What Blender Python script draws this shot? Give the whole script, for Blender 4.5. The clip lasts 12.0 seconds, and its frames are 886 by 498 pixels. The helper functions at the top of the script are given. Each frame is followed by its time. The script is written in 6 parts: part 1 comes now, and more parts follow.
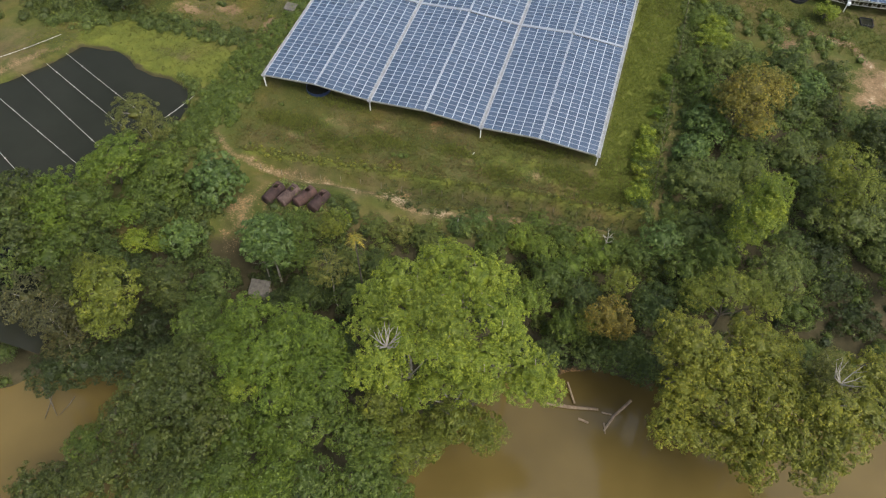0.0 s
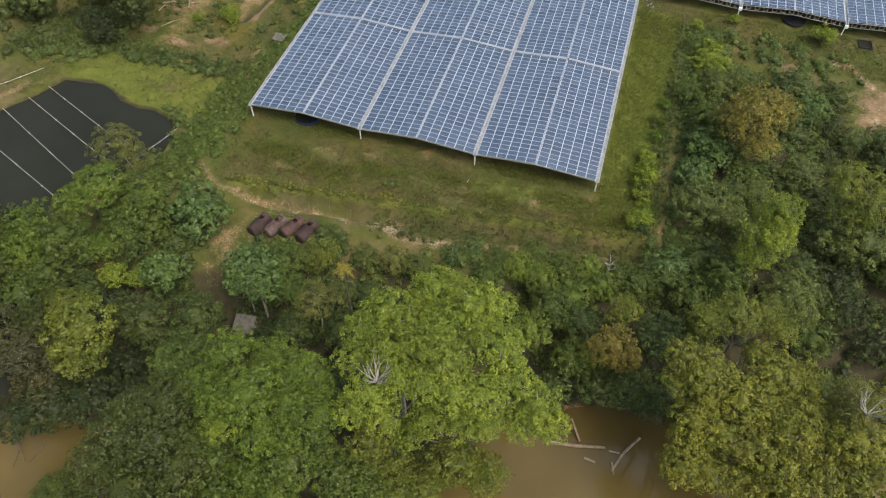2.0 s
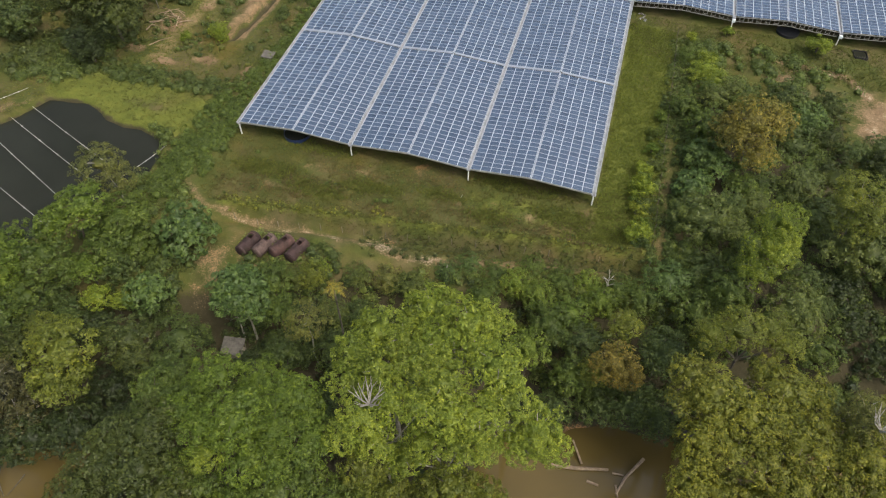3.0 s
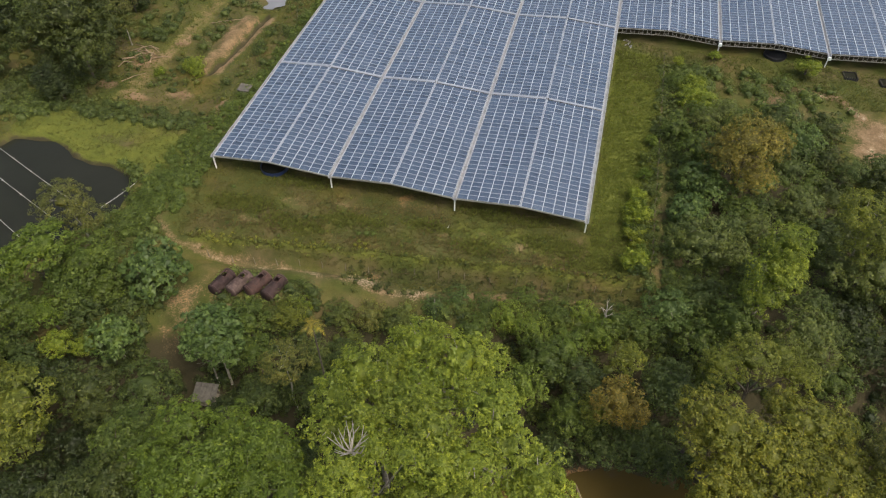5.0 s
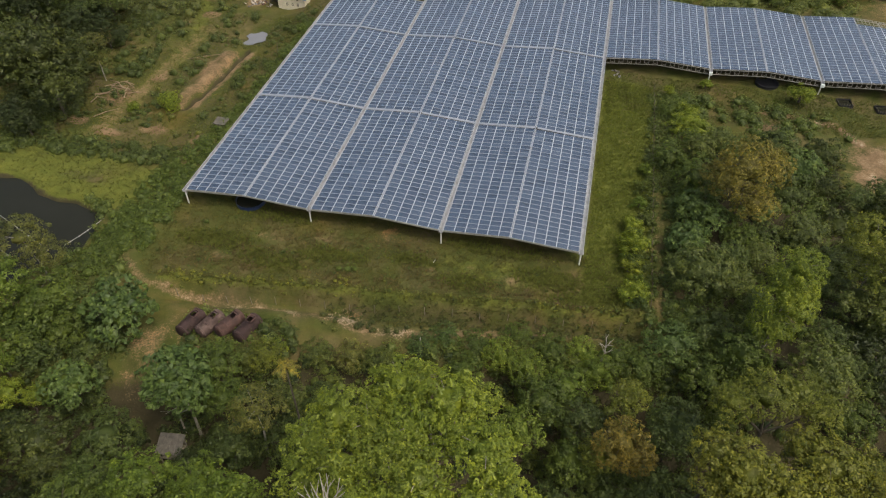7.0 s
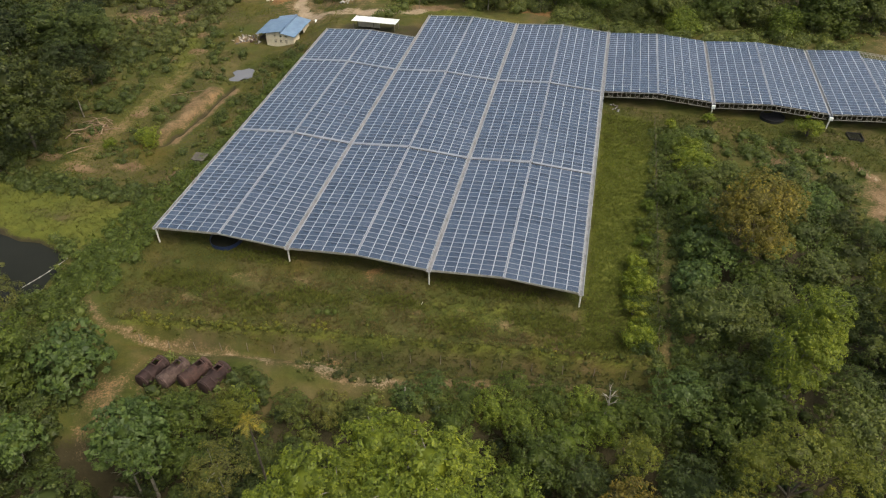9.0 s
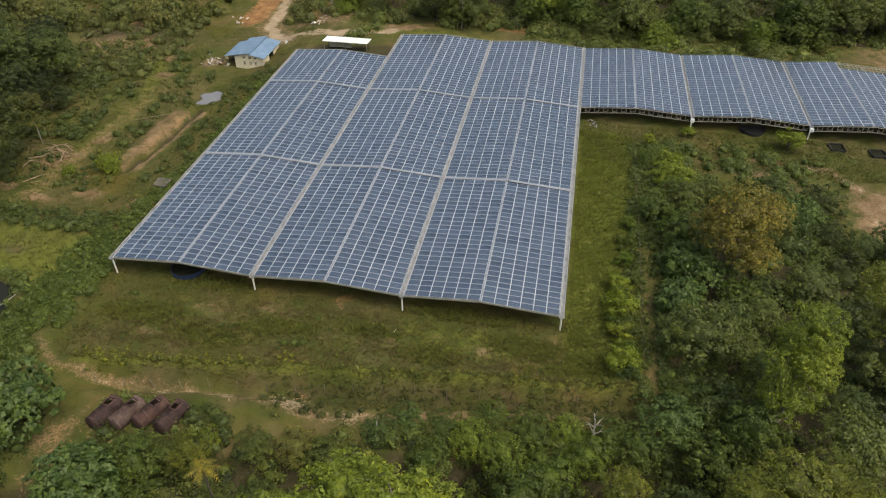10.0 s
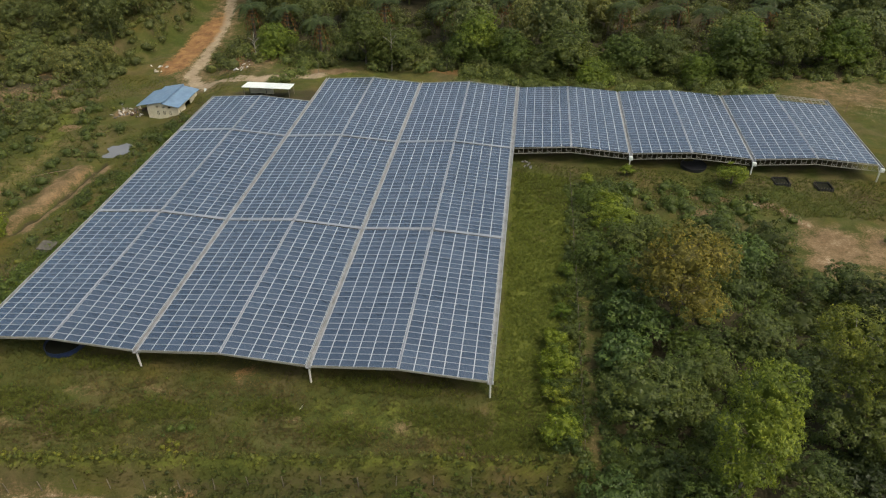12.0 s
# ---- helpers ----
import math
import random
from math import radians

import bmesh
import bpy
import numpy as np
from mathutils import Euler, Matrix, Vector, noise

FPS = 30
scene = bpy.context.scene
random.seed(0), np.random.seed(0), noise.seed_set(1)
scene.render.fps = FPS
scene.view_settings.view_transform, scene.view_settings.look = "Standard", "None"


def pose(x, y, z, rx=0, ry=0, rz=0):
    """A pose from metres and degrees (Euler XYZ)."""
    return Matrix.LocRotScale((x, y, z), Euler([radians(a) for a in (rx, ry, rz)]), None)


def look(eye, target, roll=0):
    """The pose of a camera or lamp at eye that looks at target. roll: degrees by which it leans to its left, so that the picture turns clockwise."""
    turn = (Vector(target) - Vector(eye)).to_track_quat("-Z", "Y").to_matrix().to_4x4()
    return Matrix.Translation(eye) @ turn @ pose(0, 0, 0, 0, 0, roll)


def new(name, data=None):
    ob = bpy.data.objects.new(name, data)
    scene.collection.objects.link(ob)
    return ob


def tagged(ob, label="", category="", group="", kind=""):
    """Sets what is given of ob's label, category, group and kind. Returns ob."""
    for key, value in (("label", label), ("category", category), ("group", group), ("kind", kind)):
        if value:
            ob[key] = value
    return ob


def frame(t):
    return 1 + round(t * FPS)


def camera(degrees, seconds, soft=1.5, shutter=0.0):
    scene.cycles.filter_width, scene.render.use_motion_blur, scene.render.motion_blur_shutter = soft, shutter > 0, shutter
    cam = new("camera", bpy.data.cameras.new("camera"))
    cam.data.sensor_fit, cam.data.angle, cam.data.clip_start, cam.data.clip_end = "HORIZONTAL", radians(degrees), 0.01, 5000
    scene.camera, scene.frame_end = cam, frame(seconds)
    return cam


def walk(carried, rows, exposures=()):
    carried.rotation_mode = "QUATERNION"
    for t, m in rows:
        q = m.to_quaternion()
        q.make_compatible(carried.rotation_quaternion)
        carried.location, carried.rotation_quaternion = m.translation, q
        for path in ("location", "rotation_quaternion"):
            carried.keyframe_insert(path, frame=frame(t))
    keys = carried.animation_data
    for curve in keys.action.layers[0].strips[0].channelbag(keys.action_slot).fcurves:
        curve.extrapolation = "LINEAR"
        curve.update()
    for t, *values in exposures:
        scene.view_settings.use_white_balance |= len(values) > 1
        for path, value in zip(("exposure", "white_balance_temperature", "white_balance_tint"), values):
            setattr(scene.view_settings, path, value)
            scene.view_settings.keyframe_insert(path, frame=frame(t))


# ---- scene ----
# Camera: seconds, eye, tilt from straight down, heading, lean.
cam = camera(65.0, 12.0, soft=1.1)
ROWS = [
    (0, (-3.16, -82.14, 90.17), 33.85, 16.05, 1.62),
    (0.5, (-2.96, -82.03, 88.88), 34.71, 16.21, 1.38),
    (1, (-2.88, -81.67, 87.58), 35.57, 16.13, 1.32),
    (1.5, (-2.88, -81.15, 86.28), 36.43, 16.07, 1.04),
    (2, (-2.93, -80.53, 84.97), 37.27, 15.92, 0.87),
    (2.5, (-3.03, -79.86, 83.65), 38.13, 15.62, 0.75),
    (3, (-3.14, -79.17, 82.32), 38.98, 15.30, 0.54),
    (5, (-3.64, -76.45, 76.85), 42.47, 13.83, 0.22),
    (5.5, (-3.74, -75.74, 75.44), 43.38, 13.43, 0.30),
    (6, (-3.82, -74.98, 74.02), 44.33, 13.10, 0.27),
    (6.5, (-3.88, -74.15, 72.59), 45.31, 12.76, 0.19),
    (7, (-3.91, -73.21, 71.15), 46.21, 12.62, 0.27),
    (9, (-3.48, -67.87, 65.38), 49.98, 12.63, 0.10),
    (9.5, (-3.14, -66.05, 63.96), 50.93, 12.31, -0.21),
    (10, (-2.67, -64.03, 62.58), 51.80, 11.06, -0.29),
    (10.5, (-2.01, -61.81, 61.22), 52.70, 9.73, -0.36),
    (11, (-1.13, -59.42, 59.92), 53.63, 8.49, -0.29),
    (11.5, (0.03, -56.89, 58.67), 54.57, 7.66, -0.23),
    (12, (1.54, -54.29, 57.50), 55.54, 7.24, -0.35),
]
EXPOSURES = [(0.0, 0.55, 6200, 6), (3.0, 0.50, 6350, 7), (5.0, 0.35, 6550, 8), (7.0, 0.12, 6700, 7), (9.5, 0.17, 6800, 6), (12.0, 0.0, 6750, 2)]
walk(cam, [(t, pose(*eye, tilt, 0, turn) @ pose(0, 0, 0, 0, 0, lean)) for t, eye, tilt, turn, lean in ROWS], EXPOSURES)

# ---- light ----
world = bpy.data.worlds.new("sky")
scene.world = world
world.use_nodes = True
wn = world.node_tree
sky = wn.nodes.new("ShaderNodeTexSky")
sky.sky_type = "NISHITA"
sky.sun_disc = False
SUN_UP, SUN_ROUND = 60.0, 115.0
sky.sun_elevation, sky.sun_rotation = radians(SUN_UP), radians(SUN_ROUND)
sky.dust_density, sky.air_density, sky.ozone_density = 8.0, 1.0, 1.0
wn.links.new(sky.outputs[0], wn.nodes["Background"].inputs[0])
wn.nodes["Background"].inputs[1].default_value = 0.185
sun = new("sun", bpy.data.lights.new("sun", "SUN"))
sun.data.energy, sun.data.angle, sun.data.color = 0.85, radians(26), (1.0, 0.95, 0.86)
AZ = radians(SUN_ROUND)
sun.matrix_world = look((math.sin(AZ) * math.cos(radians(SUN_UP)), math.cos(AZ) * math.cos(radians(SUN_UP)), math.sin(radians(SUN_UP))), (0, 0, 0))


# ---- materials ----
def nodes_of(name):
    m = bpy.data.materials.new(name)
    m.use_nodes = True
    t = m.node_tree
    return m, t, t.nodes["Principled BSDF"]


def tex(t, kind, scale, detail=4.0, rough=0.6, space="Object"):
    n = t.nodes.new(kind)
    n.inputs["Scale"].default_value = scale
    if "Detail" in n.inputs:
        n.inputs["Detail"].default_value = detail
    if "Roughness" in n.inputs:
        n.inputs["Roughness"].default_value = rough
    c = t.nodes.new("ShaderNodeTexCoord")
    t.links.new(c.outputs[space], n.inputs["Vector"])
    return n


def ramp(t, src, stops):
    r = t.nodes.new("ShaderNodeValToRGB")
    el = r.color_ramp.elements
    while len(el) < len(stops):
        el.new(0.5)
    for e, (p, c) in zip(el, stops):
        e.position, e.color = p, (*c, 1)
    t.links.new(src, r.inputs[0])
    return r


def blend(t, fac, a, b, how="MIX"):
    m = t.nodes.new("ShaderNodeMix")
    m.data_type, m.blend_type = "RGBA", how
    for sock, v in ((m.inputs[0], fac), (m.inputs[6], a), (m.inputs[7], b)):
        if isinstance(v, bpy.types.NodeSocket):
            t.links.new(v, sock)
        elif isinstance(v, tuple):
            sock.default_value = (*v, 1)
        else:
            sock.default_value = v
    return m.outputs[2]


def bump(t, p, src, strength, dist=0.02):
    b = t.nodes.new("ShaderNodeBump")
    b.inputs["Strength"].default_value, b.inputs["Distance"].default_value = strength, dist
    t.links.new(src, b.inputs["Height"])
    t.links.new(b.outputs[0], p.inputs["Normal"])


def plain(name, a, b, scale=2.0, rough=0.7, metal=0.0, relief=0.3, space="Object"):
    """Two tones mixed by coarse and fine noise, with a little relief."""
    m, t, p = nodes_of(name)
    n = tex(t, "ShaderNodeTexNoise", scale, 6, 0.65, space)
    f = tex(t, "ShaderNodeTexNoise", scale * 9, 3, 0.6, space)
    c = ramp(t, n.outputs[0], [(0.32, a), (0.68, b)])
    c2 = ramp(t, f.outputs[0], [(0.3, (0.7, 0.7, 0.7)), (0.7, (1.15, 1.15, 1.15))])
    t.links.new(blend(t, 0.7, c.outputs[0], c2.outputs[0], "MULTIPLY"), p.inputs["Base Color"])
    p.inputs["Roughness"].default_value, p.inputs["Metallic"].default_value = rough, metal
    bump(t, p, f.outputs[0], relief)
    return m


def leaf_material(name, gloss=0.5, through_part=0.33, varied=1.0):
    """Leaves: the plant's own colour, varied leaf by leaf, branch by branch and plant by plant."""
    m, t, p = nodes_of(name)
    info, geo = t.nodes.new("ShaderNodeObjectInfo"), t.nodes.new("ShaderNodeNewGeometry")
    n = tex(t, "ShaderNodeTexNoise", 1.6, 4, 0.6)
    each = ramp(t, geo.outputs["Random Per Island"], [(0.0, (0.58, 0.62, 0.58)), (0.5, (0.98, 1.0, 1.0)), (0.9, (1.34, 1.32, 1.1)), (1.0, (1.7, 1.55, 1.1))])
    patch = ramp(t, n.outputs[0], [(0.33, (0.72, 0.78, 0.76)), (0.5, (0.98, 1.0, 0.98)), (0.68, (1.28, 1.24, 1.04))])
    whole = ramp(t, info.outputs["Random"], [(0.0, (0.92, 0.94, 0.96)), (1.0, (1.08, 1.06, 1.0))])
    c = blend(t, varied, info.outputs["Color"], each.outputs[0], "MULTIPLY")
    c = blend(t, varied, c, patch.outputs[0], "MULTIPLY")
    c = blend(t, 1.0, c, whole.outputs[0], "MULTIPLY")
    t.links.new(c, p.inputs["Base Color"])
    p.inputs["Roughness"].default_value = gloss
    p.inputs["Specular IOR Level"].default_value = 0.3
    tr = t.nodes.new("ShaderNodeBsdfTranslucent")
    t.links.new(blend(t, 1.0, c, (1.1, 1.1, 0.6), "MULTIPLY"), tr.inputs[0])
    mix = t.nodes.new("ShaderNodeMixShader")
    mix.inputs[0].default_value = through_part
    t.links.new(p.outputs[0], mix.inputs[1])
    t.links.new(tr.outputs[0], mix.inputs[2])
    t.links.new(mix.outputs[0], t.nodes["Material Output"].inputs[0])
    return m


M_leaf = leaf_material("leaf")
M_grass = leaf_material("grass_blade", 0.8, 0.5, 0.6)
M_bark = plain("bark", (0.045, 0.038, 0.027), (0.13, 0.115, 0.085), 3, 0.9)
M_palebark = plain("pale_bark", (0.16, 0.15, 0.12), (0.34, 0.32, 0.27), 3, 0.85)
M_steel = plain("galvanised_steel", (0.30, 0.31, 0.31), (0.42, 0.43, 0.43), 1.5, 0.5, 0.3, 0.1)
M_truss = plain("painted_truss_steel", (0.24, 0.235, 0.20), (0.40, 0.39, 0.34), 1.5, 0.6, 0.2, 0.1)
M_alu = plain("aluminium_frame", (0.30, 0.318, 0.335), (0.41, 0.43, 0.452), 1.0, 0.4, 0.25, 0.05)
M_rail = plain("pale_rail", (0.45, 0.475, 0.505), (0.57, 0.595, 0.63), 1.0, 0.45, 0.2, 0.05)
M_oldwood = plain("dark_plank", (0.055, 0.05, 0.042), (0.13, 0.12, 0.10), 2, 0.9)
M_gutter = plain("weathered_gutter", (0.16, 0.16, 0.155), (0.34, 0.345, 0.35), 0.7, 0.7, 0.1, 0.2)
M_rust = plain("rusted_steel", (0.060, 0.038, 0.034), (0.155, 0.088, 0.072), 1.2, 0.85, 0.1, 0.6)
M_rust_dark = plain("dark_rusted_steel", (0.045, 0.030, 0.028), (0.10, 0.060, 0.054), 1.4, 0.85, 0.1, 0.6)
M_flaked = plain("flaking_rust", (0.060, 0.036, 0.031), (0.21, 0.150, 0.130), 1.1, 0.9, 0.05, 0.6)
M_black = plain("black_liner", (0.008, 0.009, 0.012), (0.025, 0.027, 0.032), 2, 0.5)
M_bluetank = plain("blue_plastic", (0.01, 0.02, 0.06), (0.03, 0.05, 0.12), 2, 0.4)
M_cap = plain("dull_metal_cap", (0.22, 0.24, 0.27), (0.32, 0.345, 0.38), 1.0, 0.6, 0.1, 0.05)
M_ridge = plain("dull_ridge_metal", (0.20, 0.22, 0.26), (0.28, 0.305, 0.35), 1.0, 0.6, 0.1, 0.05)
M_pondpipe = plain("grey_pipe", (0.30, 0.29, 0.26), (0.45, 0.44, 0.40), 2, 0.7)
M_wall = plain("cream_render", (0.60, 0.54, 0.38), (0.74, 0.69, 0.53), 0.8, 0.9)
M_white = plain("white_sheet", (0.62, 0.68, 0.66), (0.78, 0.82, 0.8), 0.6, 0.5)
M_wood = plain("grey_timber", (0.10, 0.085, 0.06), (0.26, 0.23, 0.18), 2, 0.9)
M_log = plain("weathered_log", (0.14, 0.10, 0.062), (0.31, 0.235, 0.15), 2, 0.9)
M_pipe = plain("pale_pipe", (0.55, 0.55, 0.5), (0.75, 0.75, 0.7), 2, 0.6)
M_dark = plain("dark_opening", (0.015, 0.013, 0.012), (0.03, 0.028, 0.025), 2, 0.9)
M_stone = plain("stone", (0.25, 0.22, 0.18), (0.5, 0.45, 0.38), 1.5, 0.9)
M_junk = plain("pale_scrap", (0.35, 0.33, 0.3), (0.7, 0.68, 0.64), 2.5, 0.8)


def roof_metal():
    m, t, p = nodes_of("blue_roof_sheet")
    n = tex(t, "ShaderNodeTexNoise", 0.6, 5)
    w = tex(t, "ShaderNodeTexWave", 1.3, 0)
    c = ramp(t, n.outputs[0], [(0.3, (0.11, 0.18, 0.27)), (0.7, (0.18, 0.27, 0.38))])
    t.links.new(c.outputs[0], p.inputs["Base Color"])
    p.inputs["Roughness"].default_value = 0.45
    bump(t, p, w.outputs[0], 0.5, 0.03)
    return m


M_blueroof = roof_metal()


def solar_glass():
    """Dark blue cells with thin silver grid lines under glass; each panel a little different."""
    m, t, p = nodes_of("solar_glass")
    info = t.nodes.new("ShaderNodeObjectInfo")
    brick = tex(t, "ShaderNodeTexBrick", 1.0)
    brick.offset, brick.squash = 0.0, 1.0
    for k, v in (("Mortar Size", 0.006), ("Mortar Smooth", 0.2), ("Brick Width", 0.159), ("Row Height", 0.159), ("Bias", 0.0)):
        brick.inputs[k].default_value = v
    brick.inputs["Color1"].default_value = (0.016, 0.037, 0.072, 1)
    brick.inputs["Color2"].default_value = (0.021, 0.046, 0.086, 1)
    brick.inputs["Mortar"].default_value = (0.12, 0.14, 0.18, 1)
    # pale patchy film: dust, with some grey sky sheen put into its colour
    dust_sheen = tex(t, "ShaderNodeTexNoise", 0.35, 5, 0.6)
    each = ramp(t, info.outputs["Random"], [(0.0, (0.7, 0.75, 0.8)), (1.0, (1.35, 1.25, 1.2))])
    c = blend(t, 1.0, brick.outputs[0], each.outputs[0], "MULTIPLY")
    d = ramp(t, dust_sheen.outputs[0], [(0.3, (0.02, 0.02, 0.02)), (0.75, (0.17, 0.17, 0.17))])
    t.links.new(blend(t, d.outputs[0], c, (0.165, 0.195, 0.215)), p.inputs["Base Color"])
    rr = ramp(t, info.outputs["Random"], [(0.0, (0.16,) * 3), (1.0, (0.26,) * 3)])
    t.links.new(rr.outputs[0], p.inputs["Roughness"])
    p.inputs["IOR"].default_value = 1.62
    p.inputs["Specular IOR Level"].default_value = 0.9
    return m


M_solar = solar_glass()


def water(name, a, b, rough, scale):
    m, t, p = nodes_of(name)
    n = tex(t, "ShaderNodeTexNoise", 0.035, 4)
    w = tex(t, "ShaderNodeTexNoise", scale, 3)
    c = ramp(t, n.outputs[0], [(0.3, a), (0.7, b)])
    t.links.new(c.outputs[0], p.inputs["Base Color"])
    p.inputs["Roughness"].default_value = rough
    p.inputs["IOR"].default_value = 1.33
    bump(t, p, w.outputs[0], 0.12, 0.05)
    return m


M_river = water("muddy_water", (0.068, 0.050, 0.015), (0.112, 0.082, 0.027), 0.08, 1.2)
M_pond = water("pond_water", (0.012, 0.013, 0.008), (0.024, 0.025, 0.018), 0.08, 2.0)
M_pond.node_tree.nodes["Principled BSDF"].inputs["Specular IOR Level"].default_value = 0.22
# pale grey base: the sky's reflection is put into the water colour
M_puddle = water("puddle_water", (0.13, 0.135, 0.145), (0.18, 0.185, 0.195), 0.04, 2.0)


def ground_material():
    """Rough grass, weeds and bare soil. The attributes say where the soil is bare, sandy, red or lush."""
    m, t, p = nodes_of("ground_cover")
    big = tex(t, "ShaderNodeTexNoise", 0.06, 5, 0.65)
    mid = tex(t, "ShaderNodeTexNoise", 0.45, 6, 0.7)
    fine = tex(t, "ShaderNodeTexNoise", 4.0, 4, 0.7)
    g1 = ramp(t, mid.outputs[0], [(0.25, (0.036, 0.046, 0.011)), (0.48, (0.058, 0.066, 0.016)), (0.75, (0.092, 0.086, 0.027))])
    g2 = ramp(t, big.outputs[0], [(0.35, (0.8, 0.95, 0.75)), (0.5, (1.0, 1.0, 0.95)), (0.68, (1.45, 1.1, 1.0))])
    grass = blend(t, 1.0, g1.outputs[0], g2.outputs[0], "MULTIPLY")
    dry = tex(t, "ShaderNodeTexNoise", 0.10, 7, 0.66)
    dry_at = ramp(t, dry.outputs[0], [(0.46, (0.0, 0.0, 0.0)), (0.66, (0.75, 0.75, 0.75))])
    straw = ramp(t, mid.outputs[0], [(0.3, (0.072, 0.056, 0.026)), (0.7, (0.140, 0.106, 0.054))])
    grass = blend(t, dry_at.outputs[0], grass, straw.outputs[0])
    soil = ramp(t, mid.outputs[0], [(0.3, (0.105, 0.070, 0.036)), (0.7, (0.22, 0.155, 0.088))])
    sand = ramp(t, mid.outputs[0], [(0.3, (0.20, 0.155, 0.10)), (0.7, (0.36, 0.29, 0.20))])
    red = ramp(t, mid.outputs[0], [(0.3, (0.12, 0.062, 0.028)), (0.7, (0.30, 0.175, 0.075))])
    # wet soil; also the shade coloured into the ground under trees and roofs
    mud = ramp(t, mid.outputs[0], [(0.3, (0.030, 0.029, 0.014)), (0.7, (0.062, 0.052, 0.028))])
    lush = ramp(t, mid.outputs[0], [(0.3, (0.066, 0.080, 0.014)), (0.7, (0.118, 0.130, 0.024))])

    def amount(name, lo=0.38, hi=0.62, rag=0.9):
        a = t.nodes.new("ShaderNodeAttribute")
        a.attribute_name = name
        add = t.nodes.new("ShaderNodeMath")
        add.operation = "MULTIPLY_ADD"
        t.links.new(fine.outputs[0], add.inputs[0])
        add.inputs[1].default_value = rag
        sub = t.nodes.new("ShaderNodeMath")
        sub.operation = "MULTIPLY_ADD"
        t.links.new(mid.outputs[0], sub.inputs[0])
        sub.inputs[1].default_value = rag
        sub.inputs[2].default_value = -rag
        t.links.new(sub.outputs[0], add.inputs[2])
        tot = t.nodes.new("ShaderNodeMath")
        t.links.new(a.outputs["Fac"], tot.inputs[0])
        t.links.new(add.outputs[0], tot.inputs[1])
        r = t.nodes.new("ShaderNodeMapRange")
        r.inputs[1].default_value, r.inputs[2].default_value = lo, hi
        t.links.new(tot.outputs[0], r.inputs[0])
        # nothing where the attribute is nothing
        gate = t.nodes.new("ShaderNodeMath")
        gate.operation, gate.use_clamp = "MULTIPLY", True
        gate.inputs[1].default_value = 8.0
        t.links.new(a.outputs["Fac"], gate.inputs[0])
        out = t.nodes.new("ShaderNodeMath")
        out.operation, out.use_clamp = "MULTIPLY", True
        t.links.new(r.outputs[0], out.inputs[0])
        t.links.new(gate.outputs[0], out.inputs[1])
        return out.outputs[0]

    c = blend(t, amount("lush"), grass, lush.outputs[0])
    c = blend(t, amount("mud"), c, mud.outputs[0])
    c = blend(t, amount("soil"), c, soil.outputs[0])
    c = blend(t, amount("sand"), c, sand.outputs[0])
    c = blend(t, amount("red"), c, red.outputs[0])
    f2 = ramp(t, fine.outputs[0], [(0.25, (0.84, 0.84, 0.84)), (0.75, (1.17, 1.17, 1.17))])
    t.links.new(blend(t, 1.0, c, f2.outputs[0], "MULTIPLY"), p.inputs["Base Color"])
    p.inputs["Roughness"].default_value = 0.95
    p.inputs["Specular IOR Level"].default_value = 0.15
    bump(t, p, fine.outputs[0], 0.7, 0.15)
    return m


M_ground = ground_material()


# ---- helpers for building ----
def empty(name, at=(0, 0, 0), **tags):
    e = new(name)
    e.location = at
    e.empty_display_size = 0.5
    return tagged(e, **tags)


def mesh_of(name, bm, *materials):
    me = bpy.data.meshes.new(name)
    bm.to_mesh(me)
    bm.free()
    for m in materials:
        me.materials.append(m)
    return me


def part(name, bm, material, parent, label="", at=None):
    """Links a bmesh, or a mesh, as one object under a thing or a part."""
    me = bm if isinstance(bm, bpy.types.Mesh) else mesh_of(name, bm, material)
    ob = new(name, me)
    if parent:
        ob.parent = parent
    if at:
        ob.location = at
    return tagged(ob, label)


def box(bm, c, s, m=None):
    """A box of size s centred on c, turned by m."""
    mat = Matrix.Translation(c) @ (m or Matrix()) @ Matrix.Diagonal((*s, 1))
    bmesh.ops.create_cube(bm, size=1, matrix=mat)
    return bm


CUBES = {}


def beam(name, a, b, w, h, material, parent, label=""):
    """One straight square member from a to b, as a part of its own."""
    if material not in CUBES:
        CUBES[material] = mesh_of("beam", box(bmesh.new(), (0, 0, 0), (1, 1, 1)), material)
    a, b = Vector(a), Vector(b)
    d = b - a
    ob = part(name, CUBES[material], None, parent, label)
    ob.matrix_local = Matrix.Translation((a + b) / 2) @ d.to_track_quat("Z", "Y").to_matrix().to_4x4() @ Matrix.Diagonal((w, h, d.length, 1))
    return ob


def tube(bm, pts, radii, n=7, cap=True):
    """A tapered tube along points."""
    pts = [Vector(p) for p in pts]
    rings = []
    for i, p in enumerate(pts):
        d = (pts[min(i + 1, len(pts) - 1)] - pts[max(i - 1, 0)]).normalized()
        q = d.to_track_quat("Z", "Y")
        rings.append([bm.verts.new(p + q @ Vector((math.cos(a) * radii[i], math.sin(a) * radii[i], 0))) for a in [2 * math.pi * k / n for k in range(n)]])
    for a, b in zip(rings, rings[1:]):
        for k in range(n):
            bm.faces.new((a[k], a[(k + 1) % n], b[(k + 1) % n], b[k]))
    if cap:
        bm.faces.new(rings[0][::-1])
        bm.faces.new(rings[-1])
    return bm


def bar(bm, a, b, w, h=None):
    """A square bar from a to b."""
    a, b = Vector(a), Vector(b)
    d = b - a
    q = d.to_track_quat("Z", "Y").to_matrix().to_4x4()
    return box(bm, (a + b) / 2, (w, h or w, d.length), q)


